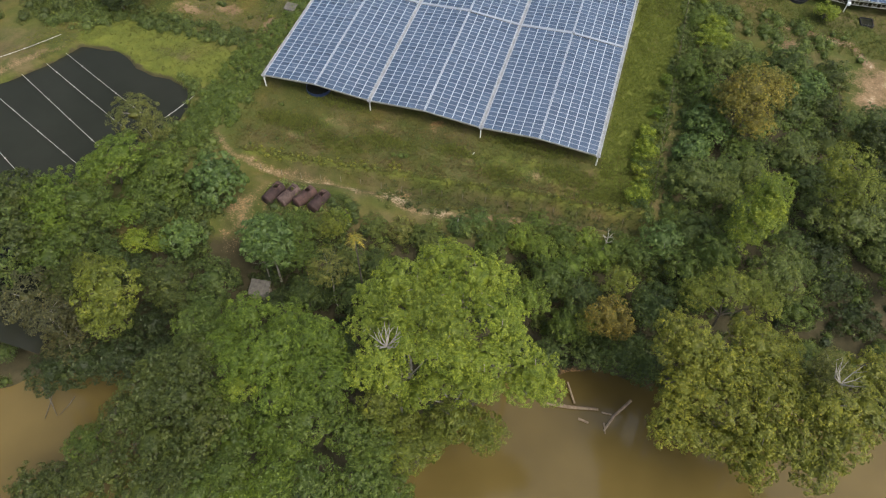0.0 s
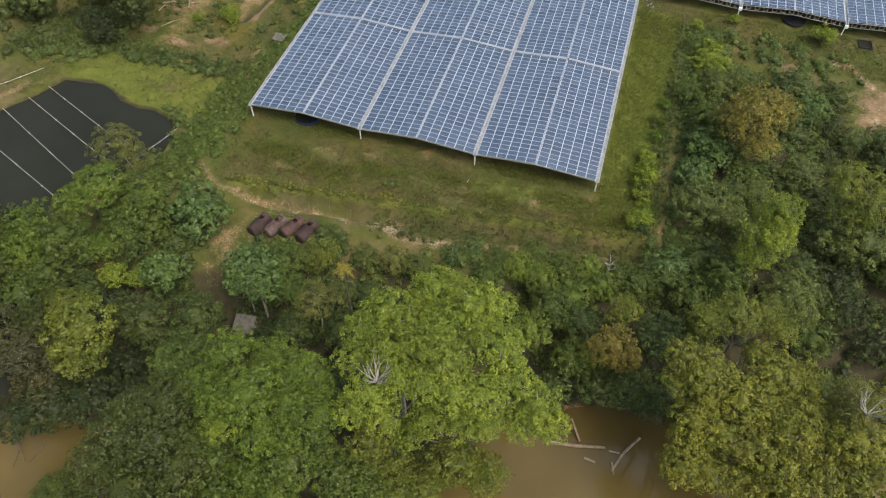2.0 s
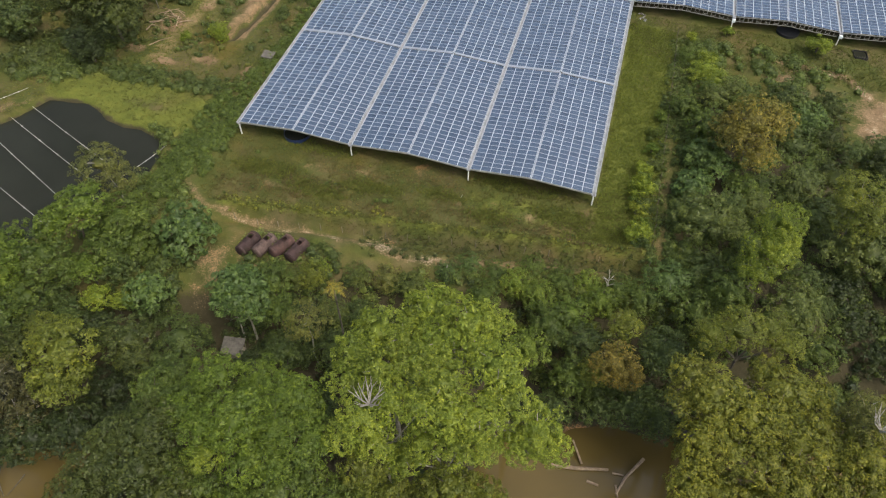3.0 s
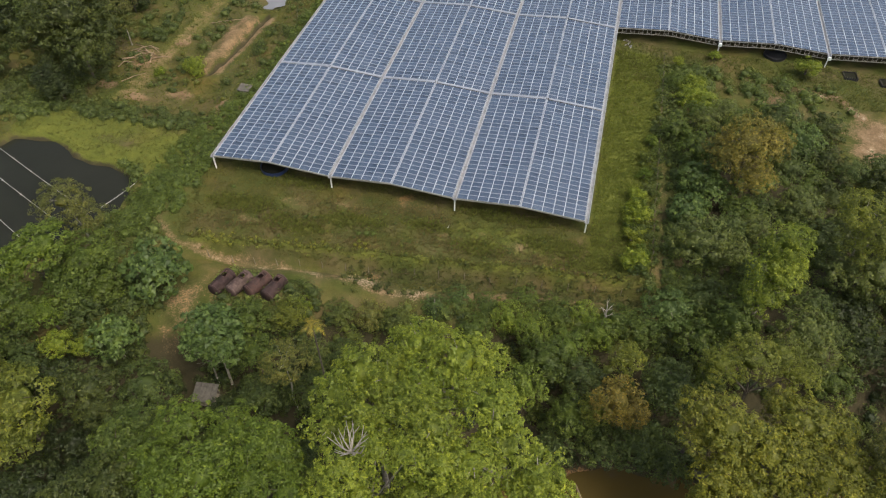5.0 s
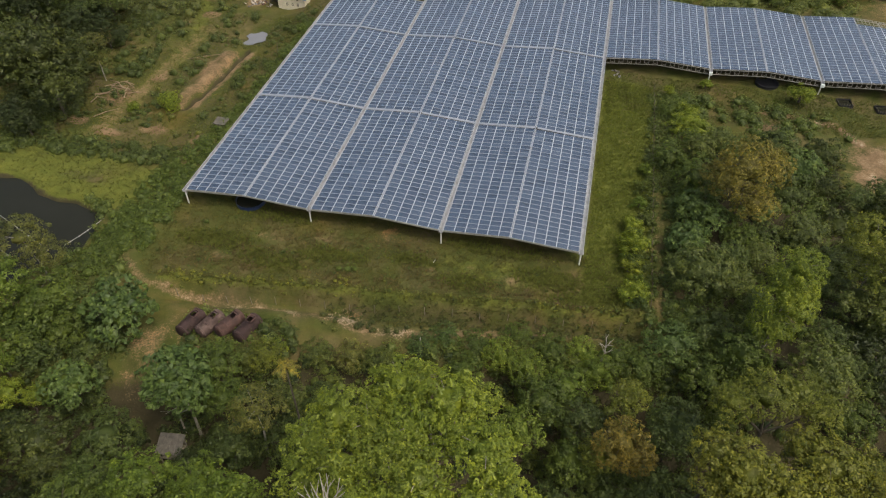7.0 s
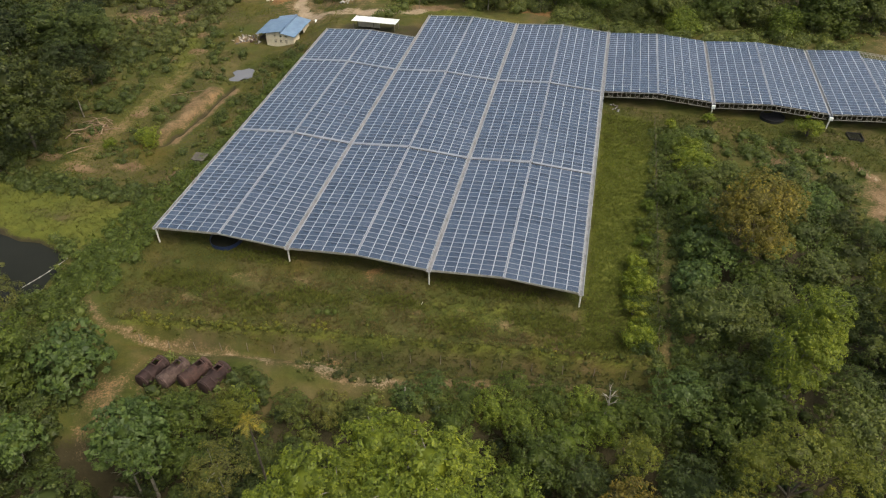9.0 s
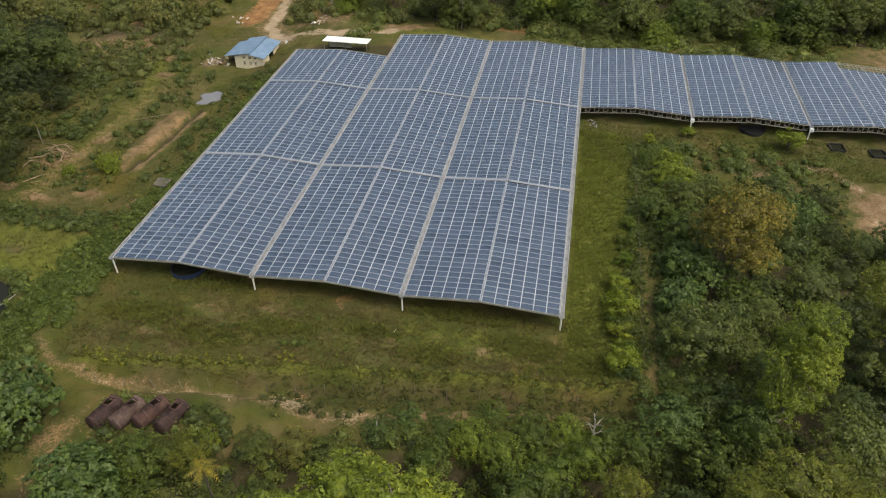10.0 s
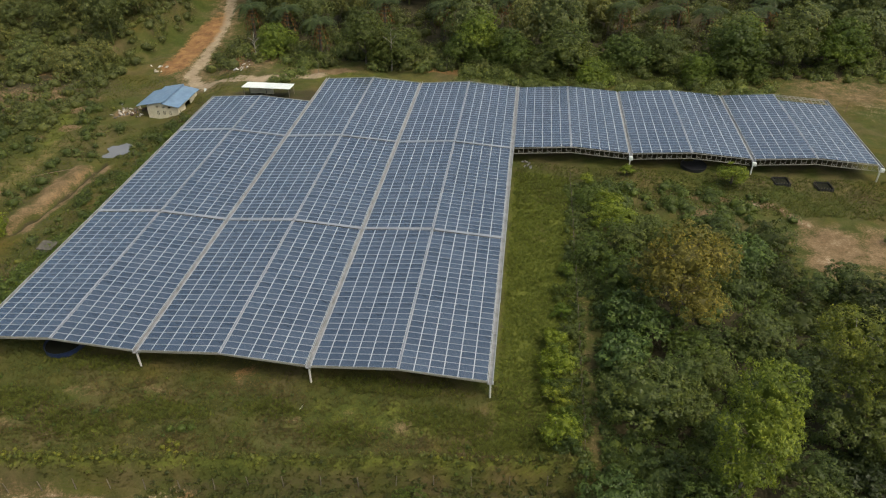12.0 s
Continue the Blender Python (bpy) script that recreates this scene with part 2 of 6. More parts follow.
def from_arrays(name, verts, loops, size, material):
    """A mesh of equal faces from arrays."""
    me = bpy.data.meshes.new(name)
    n = len(loops) // size
    me.vertices.add(len(verts))
    me.vertices.foreach_set("co", np.ascontiguousarray(verts, np.float32).ravel())
    me.loops.add(len(loops))
    me.loops.foreach_set("vertex_index", np.ascontiguousarray(loops, np.int32))
    me.polygons.add(n)
    me.polygons.foreach_set("loop_start", np.arange(0, n * size, size, dtype=np.int32))
    me.update(calc_edges=True)
    me.materials.append(material)
    return me


# ---- lie of the land ----
WATER, POND = -10.0, -1.9
TRENCH_Y, TRENCH_X = [30, 55], [-79.2, -76.8]


def smooth(a, b, v):
    u = np.clip((v - a) / (b - a), 0, 1)
    return u * u * (3 - 2 * u)


def bank_line(x):
    """How far south the high ground reaches."""
    return np.interp(x, [-130, -75, -58, -48, -38, -20, 0, 12, 30, 60, 120], [-52, -40, -30, -26, -22, -18, -15, -14, -14, -16, -18])


def shore_line(x):
    """The northern shore of the river."""
    return np.interp(x, [-140, -90, -75, -66, -60, -55, -48, -20, -14, -6, 2, 7, 17, 30, 50, 120], [-84, -76, -64, -58, -56, -64, -74, -70, -57, -41, -37, -34, -33, -30, -30, -34])


def pond_depth(x, y):
    """1 inside the fish pond, 0 outside; soft at the edge."""
    top = np.interp(x, [-140, -112, -106.8, -104.4, -101.7, -95, -91.5, -88.5, -84, -81, -77, -74.7, -73.4], [-34, -17, -9, -5.5, 0.6, 1.6, 0.6, -1.2, -2.4, -2.0, -3.4, -5, -12])
    low = np.interp(x, [-140, -110, -90, -80, -76, -73], [-62, -50, -38, -22, -13, -10])
    d = np.minimum(np.minimum(top - y, y - low), -73.2 - x)
    return smooth(-1.2, 1.6, d)


def land(x, y):
    """Height of the ground, for arrays or numbers."""
    x, y = np.asarray(x, float), np.asarray(y, float)
    z = np.zeros(np.broadcast(x, y).shape)
    z = z - 3.5 * smooth(-63, -78, x) * smooth(-5, 35, y) - 0.8 * smooth(-63, -72, x) * (1 - smooth(-5, 35, y))
    z = z - 0.7 * smooth(0, -16, y)
    b, s = bank_line(x), shore_line(x)
    z = z - 8.0 * smooth(b + 2, b - 11, y) - 2.6 * smooth(np.minimum(b - 9, s + 6), s - 1.5, y)
    far = smooth(s - 26, s - 40, y)
    z = z + 11 * far
    # the bund in front and its ditch
    bund = np.interp(x, [-60, 10], [-15.2, -7.6])
    z = z + (1.3 * np.exp(-((y - bund) / 0.9) ** 2) - 1.5 * np.exp(-((y - bund + 2.6) / 1.2) ** 2)) * smooth(-62, -50, x) * smooth(12, 8, x)
    z = z - 3.0 * pond_depth(x, y)
    # the trench west of the roof
    tx = np.interp(y, TRENCH_Y, TRENCH_X)
    z = z - 1.7 * np.exp(-((x - tx) / 0.95) ** 2) * smooth(28.5, 31, y) * smooth(56, 53.5, y)
    z = z + (0.7 * np.exp(-((x - tx + 2.6) / 1.6) ** 2) + 0.4 * np.exp(-((x - tx - 2.0) / 1.2) ** 2)) * smooth(29, 33, y) * smooth(55, 50, y)
    z = z + 0.28 * np.sin(x * 0.31 + 1) * np.sin(y * 0.27) + 0.13 * np.sin(x * 0.9 + y * 0.7) + 0.09 * np.sin(1.7 * y - 1.1 * x)
    # the hollow that holds the puddle
    z = z - 1.0 * np.exp(-(((x + 78.2) / 4.2) ** 2 + ((y - 61.6) / 4.6) ** 2) ** 2)
    # the cut hillside behind
    z = z + 7 * smooth(112, 190, y) + 5 * smooth(-96, -100, x) * smooth(105, 120, y)
    return z


def height(x, y):
    return float(land(x, y))


def ell(x, y, cx, cy, rx, ry, turn=0.0):
    c, s = math.cos(radians(turn)), math.sin(radians(turn))
    u, v = ((x - cx) * c + (y - cy) * s) / rx, (-(x - cx) * s + (y - cy) * c) / ry
    return np.clip(1.35 - np.sqrt(u * u + v * v) * 0.85, 0, 1) ** 1.2


def along(x, y, pts, wide):
    """1 on a line through points, falling off beside it."""
    best = np.full(np.shape(x), 1e9)
    for (ax, ay), (bx, by) in zip(pts, pts[1:]):
        dx, dy = bx - ax, by - ay
        u = np.clip(((x - ax) * dx + (y - ay) * dy) / (dx * dx + dy * dy), 0, 1)
        best = np.minimum(best, np.hypot(x - ax - u * dx, y - ay - u * dy))
    return np.clip(1.3 - best / wide * 0.65, 0, 1)


def build_ground():
    xs = np.concatenate([np.linspace(-900, -140, 30)[:-1], np.linspace(-140, 84, 270), np.linspace(84, 900, 30)[1:]])
    ys = np.concatenate([np.linspace(-900, -95, 24)[:-1], np.linspace(-95, 112, 250), np.linspace(112, 190, 36)[1:], np.linspace(190, 900, 24)[1:]])
    X, Y = np.meshgrid(xs, ys)
    Z = land(X, Y)
    nx, ny = len(xs), len(ys)
    i = np.arange(nx * ny).reshape(ny, nx)
    quads = np.stack([i[:-1, :-1], i[:-1, 1:], i[1:, 1:], i[1:, :-1]], -1).reshape(-1)
    me = from_arrays("ground", np.stack([X, Y, Z], -1).reshape(-1, 3), quads, 4, M_ground)
    x, y, z = X.ravel(), Y.ravel(), Z.ravel()
    soil = np.zeros(x.shape)
    sand, red, mud, lush = soil.copy(), soil.copy(), soil.copy(), soil.copy()
    top = np.maximum
    # tracks and bare patches in front of the roof
    soil = top(soil, 0.5 * along(x, y, PATH_FRONT, 0.8))
    sand = top(sand, 0.34 * along(x, y, PATH_FRONT[1:8], 0.45))
    for e in ((-30.5, -15.6, 4.6, 2.2), (-23.5, -17.2, 3.4, 1.5), (-38, -16.5, 3.0, 1.0), (-46.5, -16.6, 2.6, 0.9)):
        sand = top(sand, 0.46 * ell(x, y, *e))
    for e in BARE:
        soil = top(soil, 0.48 * ell(x, y, *e))
    red = top(red, 0.5 * ell(x, y, -28.6, 1.0, 2.6, 1.8))
    for e in ((-15.8, -6.4, 4.0, 1.2), (-44, -8.5, 4, 1.6), (-4, -3.5, 5, 1.6), (-36, -5, 5, 1.2), (2, -6.5, 5, 1.4), (-54, -6, 5, 1.5)):
        lush = top(lush, 0.62 * ell(x, y, *e))
    red = top(red, 0.45 * ell(x, y, -29.5, -14.6, 2.2, 1.0))
    lush = top(lush, 0.62 * along(x, y, [(-58, -15.0), (8.5, -7.7)], 0.7))
    # dark band along the ditch: the bund's shade put into the ground colour
    mud = top(mud, 0.5 * along(x, y, [(-30, -14.2), (9, -10.2)], 1.0))
    soil = top(soil, 0.40 * along(x, y, [(-30, -15.4), (8.8, -11.4)], 0.7))
    for e in ((5.0, 35, 3.0, 5), (5.4, 46, 3.4, 4)):
        soil = top(soil, 0.36 * ell(x, y, *e))
    # leaf litter under the trees, its mud tone darkened to carry their shade
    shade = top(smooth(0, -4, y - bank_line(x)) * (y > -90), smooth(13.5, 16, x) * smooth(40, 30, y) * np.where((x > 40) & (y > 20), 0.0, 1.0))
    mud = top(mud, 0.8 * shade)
    mud = top(mud, 0.85 * smooth(103, 108, y) * smooth(-76, -70, x) * smooth(78, 70, x - np.maximum(0, y - 108) * 3))
    soil = top(soil, 0.42 * along(x, y, [(11.2, -8), (11.0, 26)], 0.6))
    # the slope below the old tanks
    red = top(red, 0.34 * ell(x, y, -53, -27, 4.0, 8))
    soil = top(soil, 0.45 * ell(x, y, -53.5, -27, 4, 7.5))
    soil = top(soil, 0.42 * ell(x, y, -46, -24.4, 8, 3))
    # this mud patch paints the shadow lying on the slope
    mud = top(mud, 0.35 * ell(x, y, -53, -31, 4, 5))
    # river banks
    b = smooth(-8.2, -9.4, z) * (y > -80)
    mud = top(mud, b)
    red = top(red, 0.9 * ell(x, y, 7, -35, 5, 2.6))
    # west of the roof
    for e in ((-96, 21, 2.6, 1.8), (-88, 18, 3.0, 1.6), (-80.4, 21.4, 2.8, 1.8), (-89.5, 39.5, 1.6, 2.4), (-97.5, 78, 4.5, 2.4), (-92.5, 69, 2.6, 2.4), (-97, 64, 1.8, 1.6), (-69, 17, 2.0, 3.2), (-85.8, 27, 1.8, 1.2), (-66, 16, 1.6, 3), (-65, 10, 1.6, 4), (-85, 78, 3, 2.5), (-94, 31.5, 3, 4)):
        soil = top(soil, 0.85 * ell(x, y, *e))
    # a trench with spoil on both sides
    tx = np.interp(y, TRENCH_Y, TRENCH_X)
    wide = np.interp(y, [28, 34, 48, 54], [2.6, 4.4, 6.6, 5.0])
    spoil = smooth(28, 30.5, y) * smooth(55, 52, y)
    soil = top(soil, 0.62 * spoil * smooth(wide, wide - 2.4, tx - x) * smooth(4.0, 2.2, x - tx))
    red = top(red, 0.42 * spoil * smooth(wide * 0.7, 0.6, tx - x) * smooth(3.0, 1.0, x - tx))
    # trench bed coloured dark, so its shade shows on the coarse grid
    cut = np.exp(-((x - tx) / 0.75) ** 4) * smooth(28.5, 30, y) * smooth(56, 54.5, y)
    mud = top(mud, cut)
    soil, red = soil * (1 - cut), red * (1 - cut)
    lush = top(lush, 0.6 * along(x, y, [(-90, 17), (-91, 30), (-90, 40), (-90.5, 50), (-90.5, 59), (-94, 68), (-99, 77)], 2.2))
    soil = top(soil, 0.5 * along(x, y, [(-90, 17), (-91, 30), (-90, 40), (-90.5, 50), (-90.5, 62)], 2.0))
    lush = top(lush, 0.7 * ell(x, y, -92, 8, 20, 6))
    lush = top(lush, 0.7 * ell(x, y, -74, 3, 7, 8))
    lush = top(lush, along(x, y, [(4.6, -4), (4.6, 50)], 3.4))
    lush = top(lush, 0.5 * ell(x, y, -12, -4, 14, 4))
    lush = top(lush, 0.5 * ell(x, y, -36, 95, 22, 4))
    # pond bank
    pd = pond_depth(x, y)
    mud = top(mud, np.clip(pd * 3, 0, 1))
    soil = top(soil, 0.5 * along(x, y, [(-112, -11), (-105, -2)], 1.1))
    lush = top(lush, along(x, y, [(-101, 4), (-92, 3.5), (-85, 0.4), (-78, -0.4)], 2.2))
    # road behind the house, cut bank and clearings
    sand = top(sand, 0.75 * along(x, y, ROAD, 1.5))
    sand = top(sand, along(x, y, [(-72, 92), (-60, 92), (-46, 96)], 1.5) * 0.8)
    for e in ((-87.8, 124, 3.6, 22, 3), (-87.0, 108, 3.4, 7), (-70, 110, 3.0, 9)):
        red = top(red, ell(x, y, *e))
    soil = top(soil, 0.7 * ell(x, y, -66, 104, 10, 9))
    soil = top(soil, 0.5 * along(x, y, ROAD, 5.5))
    red = top(red, 0.7 * ell(x, y, -18, 101, 7, 2.5))
    soil = top(soil, 0.8 * ell(x, y, -44, 98.5, 8, 2))
    soil = top(soil, 0.6 * ell(x, y, -110, 82, 18, 12))
    red = top(red, 0.42 * ell(x, y, -110, 97, 13, 4))
    mud = top(mud, 0.8 * ell(x, y, -112, 92, 18, 8))
    for e in ((48, 36, 7.5, 7, -25), (56, 35, 8, 8), (45, 31, 4, 4), (30, 42.5, 3.6, 3.0)):
        soil = top(soil, 0.66 * ell(x, y, *e))
        sand = top(sand, 0.30 * ell(x, y, *e))
    soil = top(soil, 0.8 * along(x, y, [(30, 49), (38, 47.5), (42.7, 46.2), (45.6, 41.5)], 0.8))
    sand = top(sand, 0.5 * along(x, y, [(38, 47.5), (42.7, 46.2), (45.6, 41.5)], 0.5))
    soil = top(soil, 0.48 * ell(x, y, 70, 98, 20, 14))
    sand = top(sand, 0.35 * ell(x, y, 72, 88, 8, 8))
    # bare under the roofs, with the roof shade put into the mud colour
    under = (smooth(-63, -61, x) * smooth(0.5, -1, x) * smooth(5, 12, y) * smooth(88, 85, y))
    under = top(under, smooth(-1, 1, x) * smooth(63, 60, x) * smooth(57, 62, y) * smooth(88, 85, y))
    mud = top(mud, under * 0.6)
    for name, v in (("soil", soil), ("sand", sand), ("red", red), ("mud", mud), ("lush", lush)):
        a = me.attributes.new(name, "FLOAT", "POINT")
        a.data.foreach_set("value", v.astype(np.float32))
    me.polygons.foreach_set("use_smooth", np.ones(len(me.polygons), bool))
    return tagged(new("ground", me), "rough green and olive grassland with bare clay patches", "ground", kind="structure")


BARE = [(-45.4, -4.0, 3.4, 1.2), (-28.4, 0.2, 2.0, 1.8), (-9.5, -5.0, 3.0, 1.5), (-15.6, -3.4, 1.4, 0.8), (-20.5, -5.0, 1.5, 0.8), (-38, -2.5, 2.4, 0.9), (-52, -9, 2.4, 1.0), (-2, -7.2, 2.6, 0.9), (-32, -16, 8, 1.6), (-22, -8.2, 2.6, 0.7)]
PATH_FRONT = [(-66, -12), (-60.5, -15.9), (-53.8, -16.8), (-49, -15.9), (-44.7, -16), (-40.5, -16.3), (-36.3, -16.9), (-31.2, -17), (-24.2, -17.6), (-19, -16.8), (-8, -13.5), (4, -11.5)]
ROAD = [(-70, 90), (-76, 95), (-80, 101), (-82.5, 117), (-85.5, 138), (-92, 165), (-95, 200)]
build_ground()
w = bmesh.new()
bmesh.ops.create_grid(w, x_segments=40, y_segments=10, size=1, matrix=Matrix.Translation((0, -62, WATER)) @ Matrix.Diagonal((400, 45, 1, 1)))
tagged(part("river_water", w, M_river, None), "still brown muddy river water", "river", kind="structure")
w = bmesh.new()
bmesh.ops.create_grid(w, x_segments=10, y_segments=10, size=1, matrix=Matrix.Translation((-102, -26, POND)) @ Matrix.Diagonal((32, 32, 1, 1)))
tagged(part("pond_water", w, M_pond, None), "dark still fish pond water", "pond", kind="structure")


# ---- the solar roof ----
BAY, EAST, RISE = 20.45, -0.25, 0.72
ROWS_Y = [(0.0, 27, 0), (28.65, 27, 0), (57.35, 27, 0)]
PITCH_Y, PITCH_X = 1.035, 1.635


def gutter_x(i):
    return EAST + BAY * i


def eaves(x, y):
    """Height of the gutters, which follow the slight fall of the ground."""
    return 2.5 - 0.005 * min(x, 0) + 0.002 * max(x, 0) + 0.004 * y


def panel_mesh():
    """A framed panel: aluminium rim, glass set 4 mm down, closed back."""
    bm = bmesh.new()
    a, b, rim, thick = 1.575 / 2, 0.985 / 2, 0.035, 0.04
    out = [bm.verts.new((x, y, 0)) for x, y in ((-a, -b), (a, -b), (a, b), (-a, b))]
    inn = [bm.verts.new((x, y, 0)) for x, y in ((rim - a, rim - b), (a - rim, rim - b), (a - rim, b - rim), (rim - a, b - rim))]
    dip = [bm.verts.new((v.co.x, v.co.y, -0.004)) for v in inn]
    low = [bm.verts.new((v.co.x, v.co.y, -thick)) for v in out]
    for k in range(4):
        j = (k + 1) % 4
        bm.faces.new((out[k], out[j], inn[j], inn[k]))
        bm.faces.new((inn[k], inn[j], dip[j], dip[k]))
        bm.faces.new((out[j], out[k], low[k], low[j]))
    bm.faces.new(dip).material_index = 1
    bm.faces.new(low[::-1])
    return mesh_of("panel", bm, M_alu, M_solar)


PANEL = panel_mesh()


def slope_block(x_low, x_high, y0, rows, skip=0):
    """One slope of one block: six panels wide, on rails. x_low is its gutter, x_high its ridge."""
    side = 1 if x_high > x_low else -1
    z_low = eaves(x_low, y0) + 0.12
    run = abs(x_high - x_low)
    tilt = math.atan2(RISE, run)
    thing = empty("solar_array", (x_low, y0, z_low), label="block of blue framed solar panels on a sloping roof", category="solar panels", group="solar roof slopes")
    thing.rotation_euler = (math.atan(0.004), -tilt if side > 0 else tilt, 0)
    first = 0.34
    for c in range(6):
        u = side * (first + PITCH_X * (c + 0.5))
        for r in range(rows):
            p = new("panel", PANEL)
            p.parent = thing
            p.location = (u, 0.25 + PITCH_Y * (r + 0.5), 0.05)
    for c in range(7):
        u = side * (first + PITCH_X * c + (0.06 if c == 0 else -0.06 if c == 6 else 0.0))
        beam("rail", (u, 0.25, 0.016), (u, 0.25 + rows * PITCH_Y, 0.016), 0.11, 0.05, M_rail, thing)
    return thing


def gutter(x, y0, y1, name="gutter"):
    """A channel between two slopes, with folded lips and dirt inside."""
    e = empty(name, (x, y0, eaves(x, y0)), label="weathered pale metal gutter between roof slopes", category="gutter", group="roof gutters")
    e.rotation_euler = (math.atan(0.004), 0, 0)
    n = y1 - y0
    bm = bmesh.new()
    box(bm, (0, n / 2, -0.12), (0.40, n, 0.04))
    for s in (-1, 1):
        box(bm, (s * 0.22, n / 2, -0.02), (0.04, n, 0.24))
    part("channel", bm, M_gutter, e)
    for s in (-1, 1):
        part("lip", box(bmesh.new(), (s * 0.25, n / 2, 0.11), (0.09, n, 0.015)), M_alu, e, "pale folded gutter lip")
    k = 0
    while k * 2.4 + 1 < n:
        beam("strap", (-0.2, 1 + k * 2.4, 0.085), (0.2, 1 + k * 2.4, 0.085), 0.05, 0.03, M_steel, e)
        k += 1
    return e


def gable(x0, x1, y, over=0.0):
    """The line of a bay's roof at y: gutter, ridge, gutter."""
    xm = (x0 + x1) / 2
    return [(x0, y, eaves(x0, y) + over), (xm, y, (eaves(x0, y) + eaves(x1, y)) / 2 + RISE + over), (x1, y, eaves(x1, y) + over)]


def ridge_cap(x, y0, y1):
    z0, z1 = eaves(x, y0) + RISE + 0.2, eaves(x, y1) + RISE + 0.2
    bm = bmesh.new()
    vs = []
    for y, z in ((y0, z0), (y1, z1)):
        vs.append([bm.verts.new(p) for p in ((x - 0.075, y, z - 0.028), (x, y, z - 0.016), (x + 0.075, y, z - 0.028), (x + 0.075, y, z - 0.06), (x, y, z - 0.045), (x - 0.075, y, z - 0.06))])
    for k in range(6):
        bm.faces.new((vs[0][k], vs[0][(k + 1) % 6], vs[1][(k + 1) % 6], vs[1][k]))
    bm.faces.new(vs[0][::-1])
    bm.faces.new(vs[1])
    return tagged(part("ridge_cap", bm, M_ridge, None), "pale folded metal ridge cap along the solar roof", "ridge cap", "roof ridge caps")


def walkway(x0, x1, y):
    """A strip of metal planks across a bay, between two blocks."""
    e = empty("roof_walkway", label="pale grey metal walkway strip across the solar roof", category="walkway", group="roof walkways")
    pts = gable(x0, x1, y, 0.22)
    for a, b in zip(pts, pts[1:]):
        a, b = Vector(a), Vector(b)
        for s in (-0.13, 0.13):
            o = Vector((0, s, 0))
            beam("plank", a.lerp(b, 0.03) + o, a.lerp(b, 0.985) + o, 0.24, 0.03, M_cap, e)
        for k in range(9):
            c = a.lerp(b, (k + 0.5) / 9) - Vector((0, 0, 0.05))
            beam("bearer", c - Vector((0, 0.3, 0)), c + Vector((0, 0.3, 0)), 0.06, 0.06, M_steel, e)
    return e


def front_truss(x0, x1, y, deep, lattice):
    """The edge beam of a bay: top chord along the roof, bottom chord, lacing."""
    e = empty("roof_truss", label="grey steel edge truss under the solar roof", category="truss", group="roof trusses")
    top = gable(x0 + 0.35, x1 - 0.35, y, 0.02)
    low = [(p[0], p[1], p[2] - deep) for p in top]
    for line in (top, low):
        for a, b in zip(line, line[1:]):
            beam("chord", a, b, 0.09, 0.09, M_truss, e)
    n = 12 if lattice else 6
    for (a, b), (c, d) in zip(zip(top, top[1:]), zip(low, low[1:])):
        A, B, C, D = Vector(a), Vector(b), Vector(c), Vector(d)
        for k in range(n):
            beam("web", A.lerp(B, k / n), C.lerp(D, k / n), 0.07, 0.07, M_truss, e)
            if lattice and k % 2:
                m0, m1 = A.lerp(B, k / n).lerp(C.lerp(D, k / n), 0.5), A.lerp(B, (k + 1) / n).lerp(C.lerp(D, (k + 1) / n), 0.5)
                beam("diagonal", m0, C.lerp(D, (k + 1) / n), 0.04, 0.04, M_truss, e)
                beam("diagonal", m1, C.lerp(D, k / n), 0.04, 0.04, M_truss, e)
    return e


def post(x, y, brace=True):
    """A steel post in the ground, with a head plate and raking braces beneath the roof."""
    zt, zg = eaves(x, y) - 0.14, height(x, y)
    e = empty("roof_post", (x, y, zg), label="pale steel post carrying the solar roof", category="post", group="roof posts")
    h = zt - zg
    part("shaft", tube(bmesh.new(), [(0, 0, 0), (0, 0, h)], [0.12, 0.12], 10), M_pipe, e)
    part("head_plate", box(bmesh.new(), (0, 0, h - 0.02), (0.7, 0.5, 0.05)), M_steel, e)
    if brace:
        for s in (-1, 1):
            beam("brace", (0, 0.1, h * 0.62), (0, 0.1 + s * 1.3 if y > 2 else 1.4, h - 0.02), 0.06, 0.06, M_steel, e)
    return e


def under_frame(x0, x1, y0, y1):
    """Purlins and cross beams beneath one bay."""
    e = empty("roof_frame", label="grey steel beams beneath the solar roof", category="roof frame", group="roof frames")
    xm = (x0 + x1) / 2
    for x, zo in ((x0 + 5.1, 0.36), (xm, 0.72), (x1 - 5.1, 0.36)):
        beam("purlin", (x, y0 + 0.3, eaves(x, y0) + zo - 0.14), (x, y1 - 0.3, eaves(x, y1) + zo - 0.14), 0.12, 0.18, M_steel, e)
    y = y0 + 4.7
    while y < y1:
        g = gable(x0 + 0.4, x1 - 0.4, y, -0.04)
        for a, b in zip(g, g[1:]):
            beam("rafter", a, b, 0.1, 0.1, M_steel, e)
        y += 4.7
    return e


